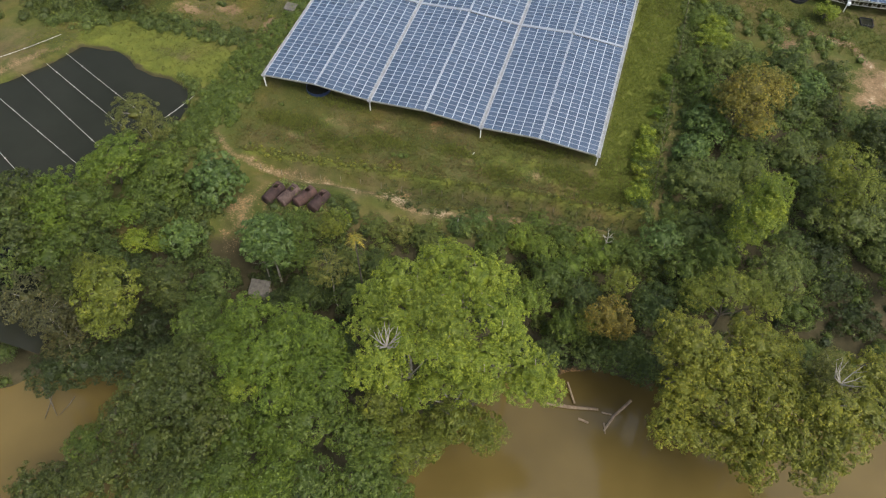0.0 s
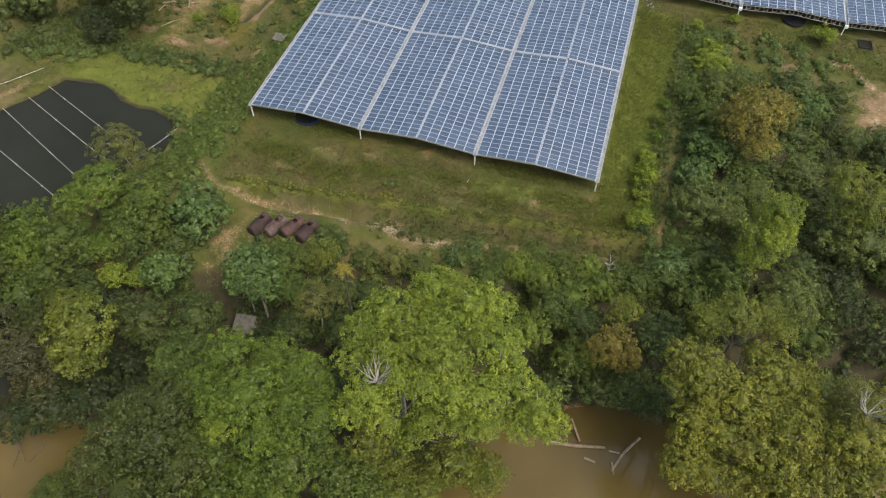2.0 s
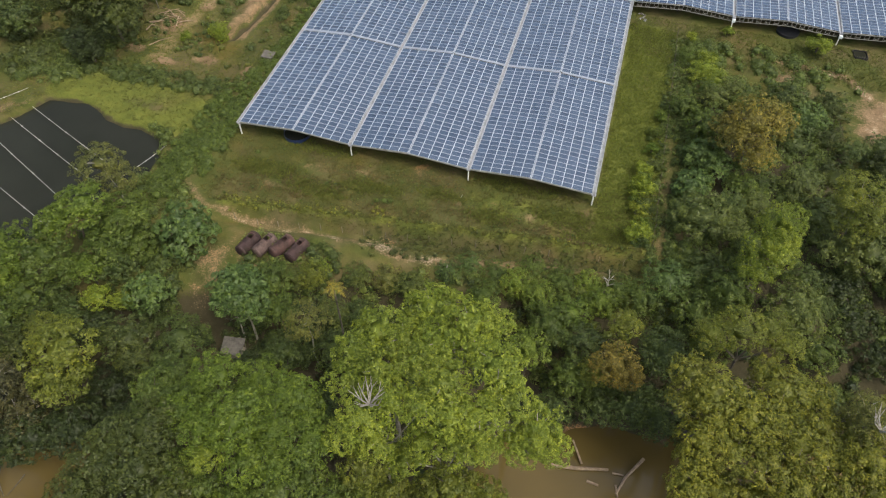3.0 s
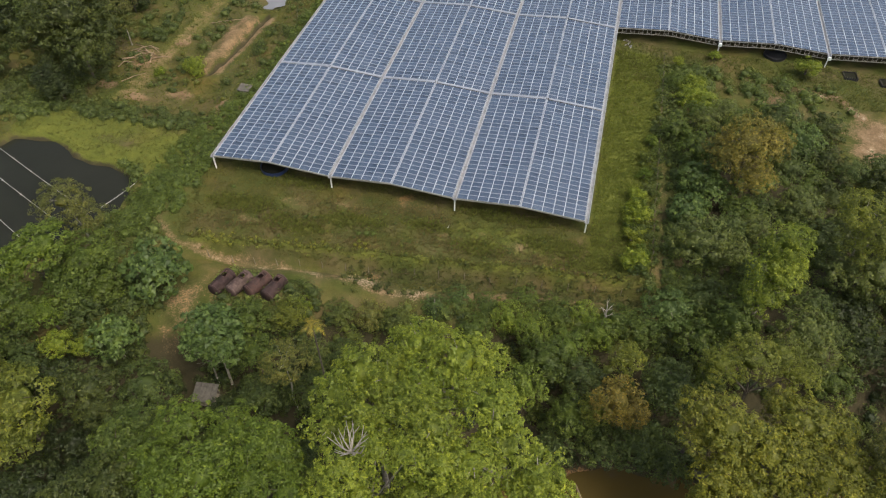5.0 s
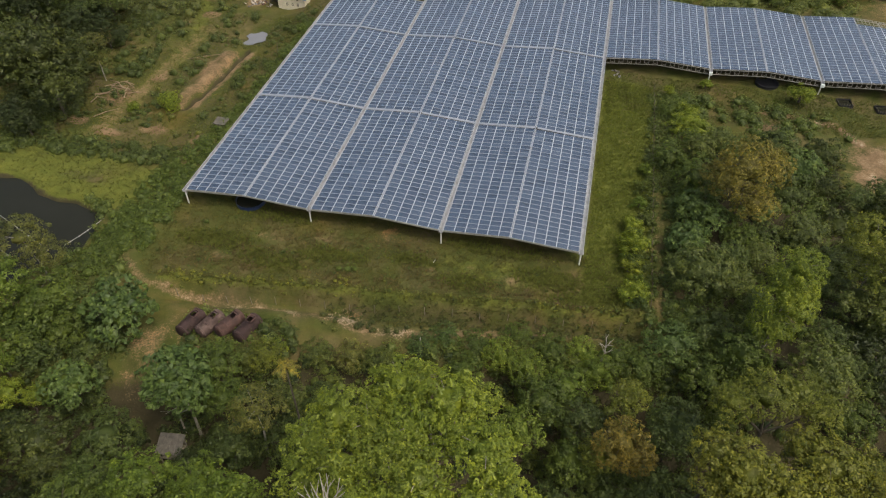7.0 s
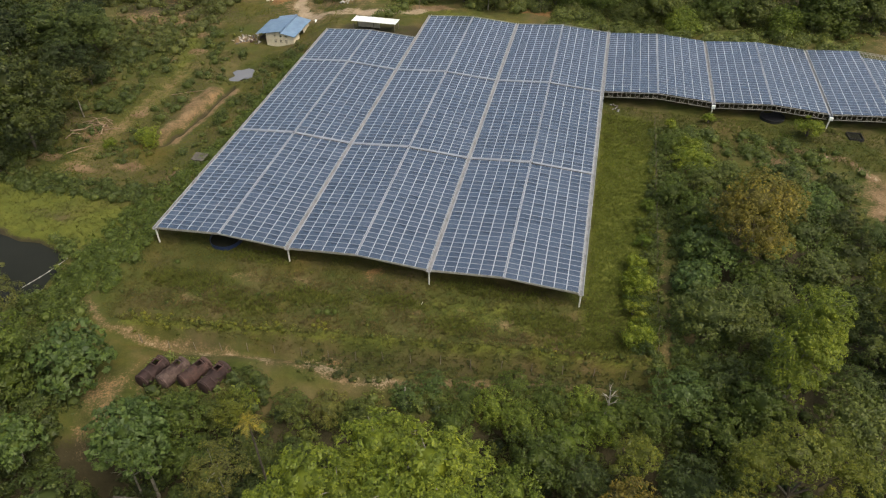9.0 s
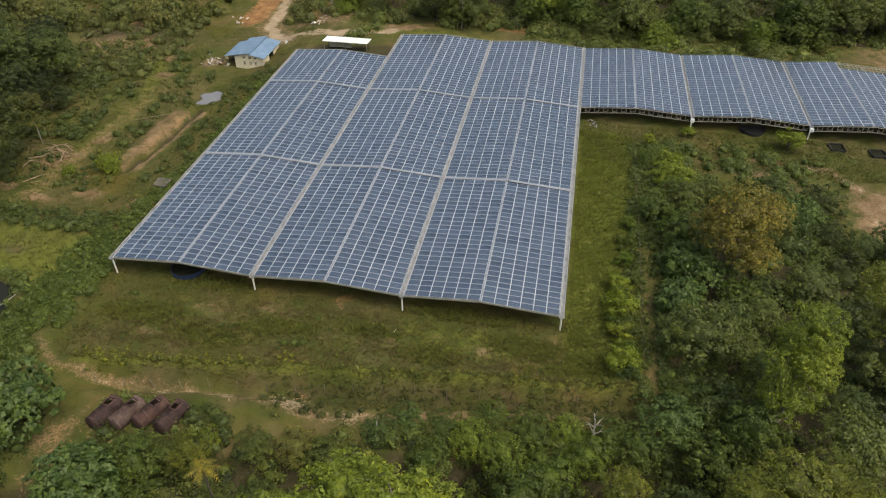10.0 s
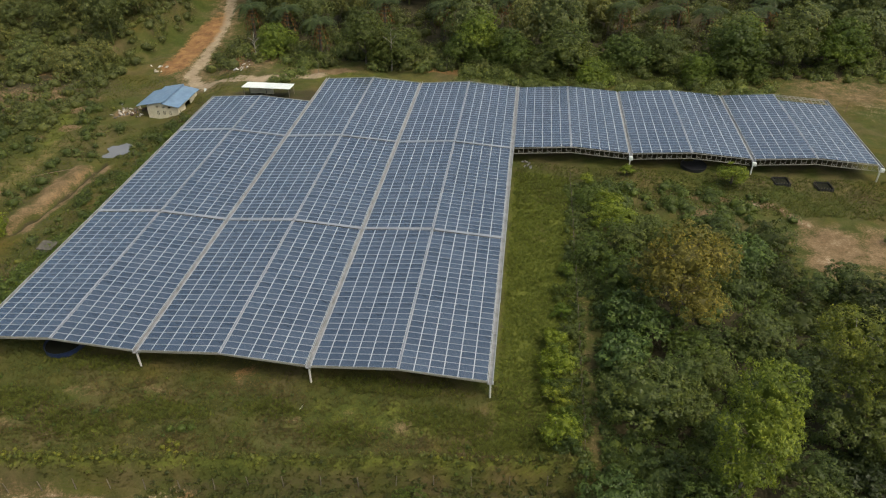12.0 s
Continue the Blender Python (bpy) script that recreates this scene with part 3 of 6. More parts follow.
Y_ENDS = {-3: 73.6, -2: 86.2, -1: 86.2}
for i in (-3, -2, -1):
    x0, x1 = gutter_x(i), gutter_x(i + 1)
    xm = (x0 + x1) / 2
    for y0, rows, _ in ROWS_Y:
        if i == -3 and y0 > 50:
            rows = 15
        slope_block(x0, xm, y0, rows)
        slope_block(x1, xm, y0, rows)
    ridge_cap(xm, 0.1, Y_ENDS[i])
    for y in (28.55, 57.22):
        walkway(x0, x1, y)
    front_truss(x0, x1, 0.28, 0.14, False)
    front_truss(x0, x1, Y_ENDS[i], 0.22, False)
    under_frame(x0, x1, 0.0, Y_ENDS[i])
for i, y1 in ((-3, 73.7), (-2, 86.3), (-1, 86.3), (0, 86.3)):
    gutter(gutter_x(i), 0.0, y1)
    for k in range(7):
        y = 0.35 + k * 14.3
        if y < y1:
            post(gutter_x(i), y)
# the eastern wing, whose rafters run on past its panels
for i in (0, 1, 2):
    x0, x1 = gutter_x(i), gutter_x(i + 1)
    xm = (x0 + x1) / 2
    slope_block(x0, xm, 57.3, 27)
    slope_block(x1, xm, 57.3, 24 if i == 2 else 27)
    ridge_cap(xm, 57.2, 85.4)
    front_truss(x0, x1, 57.4, 1.0, True)
    front_truss(x0, x1, 85.6, 0.3, i == 2)
    under_frame(x0, x1, 57.6, 85.5)
    if i == 2:
        e = empty("rafter_ends", label="bare steel rafter ends beyond the roof panels", category="rafters")
        g = gable(x0 + 0.4, x1 - 0.4, 83.0)
        for k in range(13):
            q = Vector(g[1]).lerp(Vector(g[2]), k / 12.5)
            beam("rafter", q - Vector((0, 1.5, 0)), q + Vector((0, 2.7, 0.01)), 0.07, 0.07, M_truss, e)
        for y in (83.4, 84.5):
            h = gable(x0 + 0.4, x1 - 0.4, y, 0.08)
            beam("purlin", h[1], h[2], 0.07, 0.07, M_truss, e)
for i in (1, 2, 3):
    gutter(gutter_x(i), 56.7, 85.6)
    bm = box(bmesh.new(), (gutter_x(i), 56.45, eaves(gutter_x(i), 54) - 0.3), (0.65, 0.4, 0.6))
    bmesh.ops.bevel(bm, geom=bm.edges[:], offset=0.05, segments=1)
    tagged(part("gutter_box", bm, M_white, None), "white downpipe box at the gutter end", "gutter box", "gutter boxes")
    for y in (57.0, 70.0, 84.5):
        post(gutter_x(i), y)


# ---- tanks and pens under the roofs ----
def round_tank(x, y, r, h, mat, label):
    z = height(x, y)
    e = empty("fish_tank", (x, y, z), label=label, category="tank")
    bm = bmesh.new()
    n = 28
    rings = [[bm.verts.new((math.cos(2 * math.pi * k / n) * rr, math.sin(2 * math.pi * k / n) * rr, zz)) for k in range(n)] for rr, zz in ((r, -0.3), (r, h), (r - 0.06, h), (r - 0.06, 0.1))]
    for a, b in zip(rings, rings[1:]):
        for k in range(n):
            bm.faces.new((a[k], a[(k + 1) % n], b[(k + 1) % n], b[k]))
    bm.faces.new(rings[3])
    part("wall", bm, mat, e)
    bm = bmesh.new()
    for k in range(n):
        a0, a1 = 2 * math.pi * k / n, 2 * math.pi * (k + 1) / n
        bar(bm, (math.cos(a0) * r, math.sin(a0) * r, h), (math.cos(a1) * r, math.sin(a1) * r, h), 0.07)
    part("rim", bm, mat, e)
    bm = bmesh.new()
    bmesh.ops.create_circle(bm, cap_ends=True, segments=n, radius=r - 0.08, matrix=Matrix.Translation((0, 0, h - 0.25)))
    part("water", bm, M_pond, e, "dark water in the tank")


round_tank(-52.2, 2.9, 2.3, 0.9, M_bluetank, "round dark blue plastic fish tank under the roof edge")
round_tank(31.6, 59.4, 2.2, 0.25, M_black, "round black lined fish tank under the roof edge")


def pen(x, y, a):
    """A sunken black liner with stakes round it."""
    z = height(x, y)
    e = empty("fish_pen", (x, y, z), label="square black lined fish pen with wooden stakes", category="fish pen", group="fish pens")
    e.rotation_euler = (0, 0, radians(4))
    bm = bmesh.new()
    for s, w in (((0, a / 2, 0.15), (a, 0.08, 0.9)), ((0, -a / 2, 0.15), (a, 0.08, 0.9)), ((a / 2, 0, 0.15), (0.08, a, 0.9)), ((-a / 2, 0, 0.15), (0.08, a, 0.9))):
        box(bm, s, w)
    part("liner", bm, M_black, e)
    part("water", box(bmesh.new(), (0, 0, 0.1), (a - 0.1, a - 0.1, 0.6)), M_pond, e)
    me = mesh_of("stake", tube(bmesh.new(), [(0, 0, -0.3), (0.02, 0, 0.95)], [0.03, 0.025], 5), M_wood)
    for k in range(20):
        u, side = (k % 5) / 5 - 0.4, k // 5
        p = [(u * a, a / 2 + 0.12), (u * a, -a / 2 - 0.12), (a / 2 + 0.12, u * a), (-a / 2 - 0.12, u * a)][side]
        part("stake", me, None, e, at=(*p, 0))


pen(45.0, 54.6, 2.4)
pen(51.8, 54.2, 2.4)


# ---- house, shelter, hut, tanks ----
def house():
    x0, x1, y0, y1 = -78.0, -71.2, 75.5, 85.0
    zb = -3.75
    e = empty("house", ((x0 + x1) / 2, (y0 + y1) / 2, zb), label="small cream house with a stepped blue metal roof", category="house")
    cx, cy = (x0 + x1) / 2, (y0 + y1) / 2
    w, d = x1 - x0, y1 - y0
    h = 3.3
    # walls with real openings in the front
    bm = bmesh.new()
    wins = [(-1.15, 0.55), (0.25, 0.55), (1.55, 0.55)]
    edges = [-w / 2] + [v for c, s in wins for v in (c - s / 2, c + s / 2)] + [w / 2]
    for a, b in zip(edges[0::2], edges[1::2]):
        box(bm, ((a + b) / 2, -d / 2, h / 2 - 0.4), (b - a, 0.18, h + 0.8))
    for c, s in wins:
        box(bm, (c, -d / 2, 0.35), (s, 0.18, 2.1))
        box(bm, (c, -d / 2, 2.6), (s, 0.18, 0.6))
    part("front_wall", bm, M_wall, e)
    part("back_wall", box(bmesh.new(), (0, d / 2, h / 2 - 0.4), (w, 0.18, h + 0.8)), M_wall, e)
    part("side_wall", box(bmesh.new(), (-w / 2 + 0.09, 0, h / 2 - 0.4), (0.18, d - 0.2, h + 0.8)), M_wall, e)
    bm = bmesh.new()
    box(bm, (w / 2 - 0.09, -d / 4 - 0.6, h / 2 - 0.4), (0.18, d / 2 - 1.4, h + 0.8))
    box(bm, (w / 2 - 0.09, d / 4 + 0.6, h / 2 - 0.4), (0.18, d / 2 - 1.4, h + 0.8))
    box(bm, (w / 2 - 0.09, 0, h - 0.3), (0.18, 2.6, 0.6))
    part("side_wall", bm, M_wall, e)
    bm = bmesh.new()
    f = [bm.verts.new(p) for p in ((-w / 2, -d / 2 - 0.05, h), (w / 2, -d / 2 - 0.05, h), (0.3, -d / 2 - 0.05, h + 0.75))]
    bk = [bm.verts.new((v.co.x, v.co.y + 0.14, v.co.z)) for v in f]
    bm.faces.new(f)
    bm.faces.new(bk[::-1])
    for k in range(3):
        bm.faces.new((f[k], bk[k], bk[(k + 1) % 3], f[(k + 1) % 3]))
    part("gable", bm, M_wall, e)
    part("floor", box(bmesh.new(), (0, 0, 0.02), (w - 0.3, d - 0.3, 0.1)), M_stone, e)
    for c, s in wins:
        win = part("window", box(bmesh.new(), (c, -d / 2 + 0.04, 1.85), (s, 0.03, 0.9)), M_dark, e, "dark louvred window")
        bm = bmesh.new()
        for k in range(4):
            box(bm, (c, -d / 2 - 0.03, 1.5 + 0.24 * k), (s, 0.06, 0.05))
        box(bm, (c, -d / 2 - 0.03, 1.85), (0.05, 0.06, 0.9))
        part("louvres", bm, M_wall, win)

    def sheet(name, pts, mat=M_blueroof):
        bm = bmesh.new()
        up = [bm.verts.new(p) for p in pts]
        dn = [bm.verts.new((p[0], p[1], p[2] - 0.06)) for p in pts]
        bm.faces.new(up)
        bm.faces.new(dn[::-1])
        for k in range(4):
            bm.faces.new((up[k], dn[k], dn[(k + 1) % 4], up[(k + 1) % 4]))
        bmesh.ops.recalc_face_normals(bm, faces=bm.faces)
        part(name, bm, mat, e)

    o = 0.55
    sheet("roof", [(0.1, -d / 2 - o, h + 0.8), (w / 2 + o, -d / 2 - o, h + 0.06), (w / 2 + o, d / 2 + o, h + 0.06), (0.1, d / 2 + o, h + 0.8)])
    sheet("upper_roof", [(-w / 2 - o, -d / 2 - o, h + 0.35), (0.55, -d / 2 - o, h + 1.15), (0.55, d / 2 + o, h + 1.15), (-w / 2 - o, d / 2 + o, h + 0.35)])
    sheet("lean_to_roof", [(-w / 2 - 3.2, -d / 2 + 1.0, h - 0.7), (-w / 2 + 0.2, -d / 2 + 1.0, h + 0.1), (-w / 2 + 0.2, d / 2 + 0.3, h + 0.1), (-w / 2 - 3.2, d / 2 + 0.3, h - 0.7)])
    part("fascia", box(bmesh.new(), (0.55, 0, h + 0.96), (0.04, d + 2 * o, 0.34)), M_blueroof, e)
    me = mesh_of("lean_to_post", box(bmesh.new(), (0, 0, 0.95), (0.12, 0.12, 2.5)), M_wood)
    for py in (-d / 2 + 1.3, 0.3, d / 2):
        part("lean_to_post", me, None, e, at=(-w / 2 - 3.0, py, 0))


house()


def shelter():
    x0, x1, y0, y1, z = -58.4, -47.9, 80.2, 84.0, 0.0
    e = empty("open_shelter", ((x0 + x1) / 2, (y0 + y1) / 2, height(-53, 82)), label="open shelter with a pale white metal roof", category="shelter")
    w, d, h = x1 - x0, y1 - y0, 2.5
    for k in range(10):
        x = -w / 2 + (k + 0.5) * w / 10
        part("roof_sheet", box(bmesh.new(), (x, 0, h + 0.012 * (k % 2)), (w / 10 + 0.06, d, 0.03), Matrix.Rotation(radians(-4), 4, "X")), M_white, e)
    me = mesh_of("post", box(bmesh.new(), (0, 0, 1.2), (0.12, 0.12, 2.5)), M_wood)
    for px in (-w / 2 + 0.3, 0, w / 2 - 0.3):
        for py in (-d / 2 + 0.3, d / 2 - 0.3):
            part("post", me, None, e, at=(px, py, -0.15))
    part("low_wall", box(bmesh.new(), (-2.2, d / 2 - 0.4, 0.6), (5.2, 0.12, 1.2)), M_wall, e, "cream low wall")


shelter()


def hut():
    x, y = -46.6, -36.4
    z = height(x, y)
    e = empty("timber_hut", (x, y, z), label="small old hut with a grey plank roof", category="hut")
    e.rotation_euler = (0, 0, radians(8))
    h = -5.9 - z
    for k in range(8):
        bm = box(bmesh.new(), (-1.4 + 0.4 * k, 0, h + 0.06 + 0.02 * (k % 2)), (0.39, 2.7, 0.05), Matrix.Rotation(radians(14), 4, "X"))
        part("roof_plank", bm, M_oldwood, e)
    me = mesh_of("leg", box(bmesh.new(), (0, 0, h / 2 - 0.4), (0.13, 0.13, h + 0.6)), M_wood)
    for px in (-1.25, 1.25):
        for py in (-1.0, 1.0):
            part("leg", me, None, e, at=(px, py, 0))
    part("floor", box(bmesh.new(), (0, 0, h * 0.35), (2.6, 2.1, 0.08)), M_wood, e)
    bm = bmesh.new()
    for k in range(12):
        box(bm, (-1.25 + k * 0.228, 1.02, h * 0.62), (0.21, 0.03, h * 0.5))
    part("wall", bm, M_wood, e)


hut()


def old_tank(x, y, turn, mat, mat2):
    """A rusted boiler-like tank lying down: a ribbed shell with a torn hatch."""
    r, n, length = 1.0, 22, 3.5
    z = height(x, y)
    e = empty("rusted_tank", (x, y, z + r - 0.15), label="old rusted steel tank lying among weeds, hatch open", category="tank", group="rusted tanks")
    e.rotation_euler = (0, radians(2), radians(turn))
    bm = bmesh.new()
    ys = [-length / 2 - 0.35, -length / 2 - 0.2, -length / 2, -1.3, -0.6, 0.3, 1.4, length / 2, length / 2 + 0.2, length / 2 + 0.35]
    rs = [0.5, 0.9, 1.0, 1.0, 0.99, 1.0, 1.0, 1.0, 0.9, 0.5]
    rings = [[bm.verts.new((math.cos(2 * math.pi * k / n) * r * s, yy, math.sin(2 * math.pi * k / n) * r * s)) for k in range(n)] for yy, s in zip(ys, rs)]
    for q, (a, b) in enumerate(zip(rings, rings[1:])):
        for k in range(n):
            if q == 5 and k in (4, 5, 6):
                continue
            bm.faces.new((a[k], b[k], b[(k + 1) % n], a[(k + 1) % n]))
    bm.faces.new(rings[0])
    bm.faces.new(rings[-1][::-1])
    bmesh.ops.solidify(bm, geom=bm.faces[:], thickness=0.03)
    part("shell", bm, mat, e)
    for yy in (-length / 2, -0.75, 1.2, length / 2):
        bm = bmesh.new()
        loops = [[bm.verts.new((math.cos(2 * math.pi * k / n) * rr, yy + o, math.sin(2 * math.pi * k / n) * rr)) for k in range(n)] for rr, o in ((r - 0.02, -0.06), (r + 0.06, -0.05), (r + 0.06, 0.05), (r - 0.02, 0.06))]
        for a, b in zip(loops, loops[1:] + loops[:1]):
            for k in range(n):
                bm.faces.new((a[k], b[k], b[(k + 1) % n], a[(k + 1) % n]))
        part("hoop", bm, mat, e)
    for yy in (0.3, 1.4):
        part("hatch_rim", box(bmesh.new(), (0, yy, r + 0.02), (0.86, 0.06, 0.16)), mat2, e)
    for xx in (-0.41, 0.41):
        part("hatch_rim", box(bmesh.new(), (xx, 0.85, r - 0.04), (0.06, 1.04, 0.16)), mat2, e)
    for yy in (-1.4, 1.4):
        part("cradle", box(bmesh.new(), (0, yy, -r - 0.05), (1.6, 0.25, 0.4)), M_rust_dark, e)


for k, (x, y) in enumerate(((-49.6, -22.1), (-47.1, -21.7), (-44.4, -21.3), (-41.9, -21.3))):
    old_tank(x, y, (-14, -20, -24, -16)[k], (M_rust_dark, M_flaked, M_rust, M_rust_dark)[k], (M_rust, M_rust_dark, M_rust_dark, M_rust)[k])


# ---- fences, pond pipes, logs and scraps ----
def fence(name, pts, gap, label):
    e = empty(name, label=label, category="fence")
    me = mesh_of("post", tube(bmesh.new(), [(0, 0, -0.4), (0.01, 0.01, 1.55)], [0.06, 0.045], 6), M_wood)
    tops = []
    for (ax, ay), (bx, by) in zip(pts, pts[1:]):
        n = max(1, int(math.hypot(bx - ax, by - ay) / gap))
        for k in range(n):
            u = k / n
            x, y = ax + (bx - ax) * u, ay + (by - ay) * u
            p = part("post", me, None, e, at=(x, y, height(x, y)))
            p.rotation_euler = (random.uniform(-0.06, 0.06), random.uniform(-0.06, 0.06), random.random() * 6)
            tops.append((x, y, height(x, y)))
    for h in (0.5, 1.0, 1.4):
        part("wire", tube(bmesh.new(), [(a[0], a[1], a[2] + h) for a in tops], [0.006] * len(tops), 3), M_rust, e)


fence("wire_fence", [(9.9, 52), (9.9, -8.6)], 3.0, "old wire fence with leaning wooden posts in weeds")
fence("front_fence", [(9.9, -9.2), (-20, -12.6), (-58, -17.4)], 3.4, "low wire fence with thin posts along the bund")


def pond_pipe(a, b, label):
    e = empty("aeration_pipe", label=label, category="pipe", group="pond pipes")
    a, b = Vector(a), Vector(b)
    n = 14
    pts = [a.lerp(b, k / n) - Vector((0, 0, 0.15 * math.sin(math.pi * k / n))) for k in range(n + 1)]
    part("pipe", tube(bmesh.new(), pts, [0.045] * (n + 1), 6), M_pondpipe, e)
    me = mesh_of("float", tube(bmesh.new(), [(0, -0.16, 0), (0, -0.1, 0), (0, 0.1, 0), (0, 0.16, 0)], [0.05, 0.1, 0.1, 0.05], 8), M_pondpipe)
    for k in (3, 6, 9, 12):
        part("float", me, None, e, at=pts[k])


for a, b in (((-112.1, -7.5), (-81.5, -22.0)), ((-107.0, -4.8), (-82.5, -15.5)), ((-103.2, -2.0), (-80.0, -12.0)), ((-118, -12), (-84, -26)), ((-122, -16), (-84, -35)), ((-124, -22), (-86, -40)), ((-126, -28), (-88, -45))):
    pond_pipe((*a, POND + 0.35), (*b, POND + 0.25), "pale pipe on floats across the fish pond")
pond_pipe((-113, -8.8, 0.0), (-105.5, 1.0, 0.0), "pale pipe along the pond bank")
pond_pipe((-73.6, -5.0, -0.9), (-75.9, -11.9, -0.9), "pale pipe along the pond edge")


def log(pts, radii, label, mat=None):
    bm = tube(bmesh.new(), pts, radii, 9)
    return tagged(part("fallen_log", bm, mat or M_log, None), label, "log", "fallen logs")


log([(1.6, -39.6, -9.85), (5, -39.2, -9.75), (9.2, -38.2, -9.8)], [0.3, 0.27, 0.2], "pale fallen log lying on the muddy river edge")
log([(10.6, -41.2, -9.95), (11.6, -38.6, -9.75), (13.6, -35.6, -9.2)], [0.16, 0.2, 0.24], "bent pale branch reaching into the river")
log([(10.4, -40.0, -9.85), (10.9, -41.6, -9.95)], [0.14, 0.1], "short forked driftwood branch in the water")
log([(6.6, -40.5, -9.9), (8.2, -40.7, -9.85)], [0.2, 0.17], "short pale log in shallow water")
log([(3.8, -36.0, -8.2), (5.6, -38.4, -9.7)], [0.12, 0.16], "brown branch leaning on the river bank")
log([(9.8, -38.5, -9.85), (11.3, -38.4, -9.85)], [0.14, 0.12], "short pale log on the mud")
for p, q, w in (((-71.5, -60.5), (-67.2, -63.6), 0.12), ((-69.8, -60.2), (-68.6, -64.6), 0.09), ((-66.0, -60.4), (-66.9, -63.4), 0.08)):
    log([(*p, -9.3), ((p[0] + q[0]) / 2 + 0.4, (p[1] + q[1]) / 2, -9.2), (*q, -9.97)], [w, w * 0.8, w * 0.4], "dark bare branch fallen at the river edge", M_bark)
log([(-21.05, -3.9, -0.55), (-20.75, -2.5, -0.45)], [0.12, 0.12], "pale pipe length lying on the grass", M_pipe)
BRUSH = [((-88.0, 48.8), (-80.0, 50.6)), ((-94, 22.5), (-91.5, 27)), ((-99, 30.5), (-96, 29))]
for k in range(16):
    x, y, a, n = random.gauss(-95.4, 1.5), random.gauss(32.4, 2.2), random.uniform(0, 3.14), random.uniform(1.2, 3.2)
    BRUSH.append(((x - math.cos(a) * n, y - math.sin(a) * n), (x + math.cos(a) * n, y + math.sin(a) * n)))
for a, b in BRUSH:
    m = ((a[0] + b[0]) / 2 + random.uniform(-0.4, 0.4), (a[1] + b[1]) / 2 + random.uniform(-0.4, 0.4))
    log([(*a, height(*a) + 0.08), (*m, height(*m) + random.uniform(0.2, 0.6)), (*b, height(*b) + 0.1)], [0.12, 0.09, 0.04], "pale dead trunk lying on cleared ground")


def concrete_box(x, y):
    z = height(x, y)
    e = empty("pump_hut", (x, y, z), label="small grey box with a slanted flat roof", category="pump hut")
    part("body", box(bmesh.new(), (0, 0, 0.45), (1.7, 1.5, 1.3)), M_stone, e)
    part("roof", box(bmesh.new(), (0, 0, 1.2), (2.4, 2.1, 0.1), Matrix.Rotation(radians(5), 4, "X")), M_oldwood, e)


concrete_box(-66.4, 22.0)


def puddle(x, y, pts):
    bm = bmesh.new()
    bm.faces.new([bm.verts.new((x + a, y + b, 0)) for a, b in pts])
    z = height(x, y) + 0.5
    ob = part("puddle", bm, M_puddle, None)
    ob.location.z = z
    tagged(ob, "shallow puddle, the pale sky's reflection put into its colour", "puddle", kind="structure")


puddle(-78.2, 61.6, [(math.cos(a) * (2.6 + 0.9 * math.sin(3 * a + 1) + 0.35 * math.sin(7 * a)), math.sin(a) * (3.3 + 0.9 * math.sin(2 * a) + 0.3 * math.sin(9 * a))) for a in [2 * math.pi * k / 40 for k in range(40)]])


def scrap_heap(x, y, n, spread, label, mats):
    e = empty("scrap_heap", (x, y, height(x, y)), label=label, category="scrap heap")
    for k in range(n):
        bm = bmesh.new()
        a, b = random.gauss(0, spread), random.gauss(0, spread)
        s = random.uniform(0.3, 1.0)
        box(bm, (0, 0, 0), (s, s * random.uniform(0.3, 0.9), s * random.uniform(0.15, 0.5)), Euler((random.random(), random.random(), random.random() * 6)).to_matrix().to_4x4())
        bmesh.ops.bevel(bm, geom=bm.edges[:], offset=0.05 * s, segments=1)
        ob = part("piece", bm, mats[k % len(mats)], e)
        ob.location = (a, b, height(x + a, y + b) - height(x, y) + 0.1)


scrap_heap(-84.5, 78.5, 46, 1.7, "heap of mixed scrap and rubbish beside the house", (M_junk, M_wood, M_stone, M_rust, M_gutter, M_oldwood))
scrap_heap(-66.0, 100.5, 14, 1.6, "pile of pale rocks beside the track", (M_stone, M_junk))
scrap_heap(-90.5, 105, 8, 1.2, "stacked pale blocks beside the road", (M_junk, M_stone))
scrap_heap(2.8, 56.6, 9, 0.9, "dark grey slabs heaped under the roof corner", (M_gutter, M_oldwood, M_gutter))
scrap_heap(-70.4, 87.5, 3, 0.4, "white bundle beside the house", (M_white,))
for (x, y, h) in ((-66.9, 49.3, 3.2), (66.0, 86.7, 2.6), (-46.5, 97, 3.0), (-17, 100, 4.0)):
    bm = tube(bmesh.new(), [(0, 0, -0.3), (0.05, 0, h * 0.5), (0.12, 0.05, h)], [0.05, 0.04, 0.035], 7)
    ob = part("marker_pole", bm, M_wood if x < 0 else M_rust, None, at=(x, y, height(x, y)))
    tagged(ob, "thin upright pole standing in grass", "pole", "poles")


# ---- plants ----
rng = np.random.default_rng(7)


def leaves(centres, normals, size, wide=0.6):
    """Pointed leaf blades at centres, facing along normals."""
    n = len(centres)
    nz = normals / np.linalg.norm(normals, axis=1, keepdims=True)
    r = rng.normal(size=(n, 3))
    u = np.cross(nz, r)
    u /= np.linalg.norm(u, axis=1, keepdims=True)
    v = np.cross(nz, u)
    s = (size * rng.uniform(0.6, 1.35, n))[:, None]
    a = centres - u * s * 0.5 + v * s * wide * 0.5
    b = centres - u * s * 0.45 - v * s * wide * 0.5
    c = centres + u * s * 0.6 - nz * s * 0.2
    return np.stack([a, b, c], 1).reshape(-1, 3)


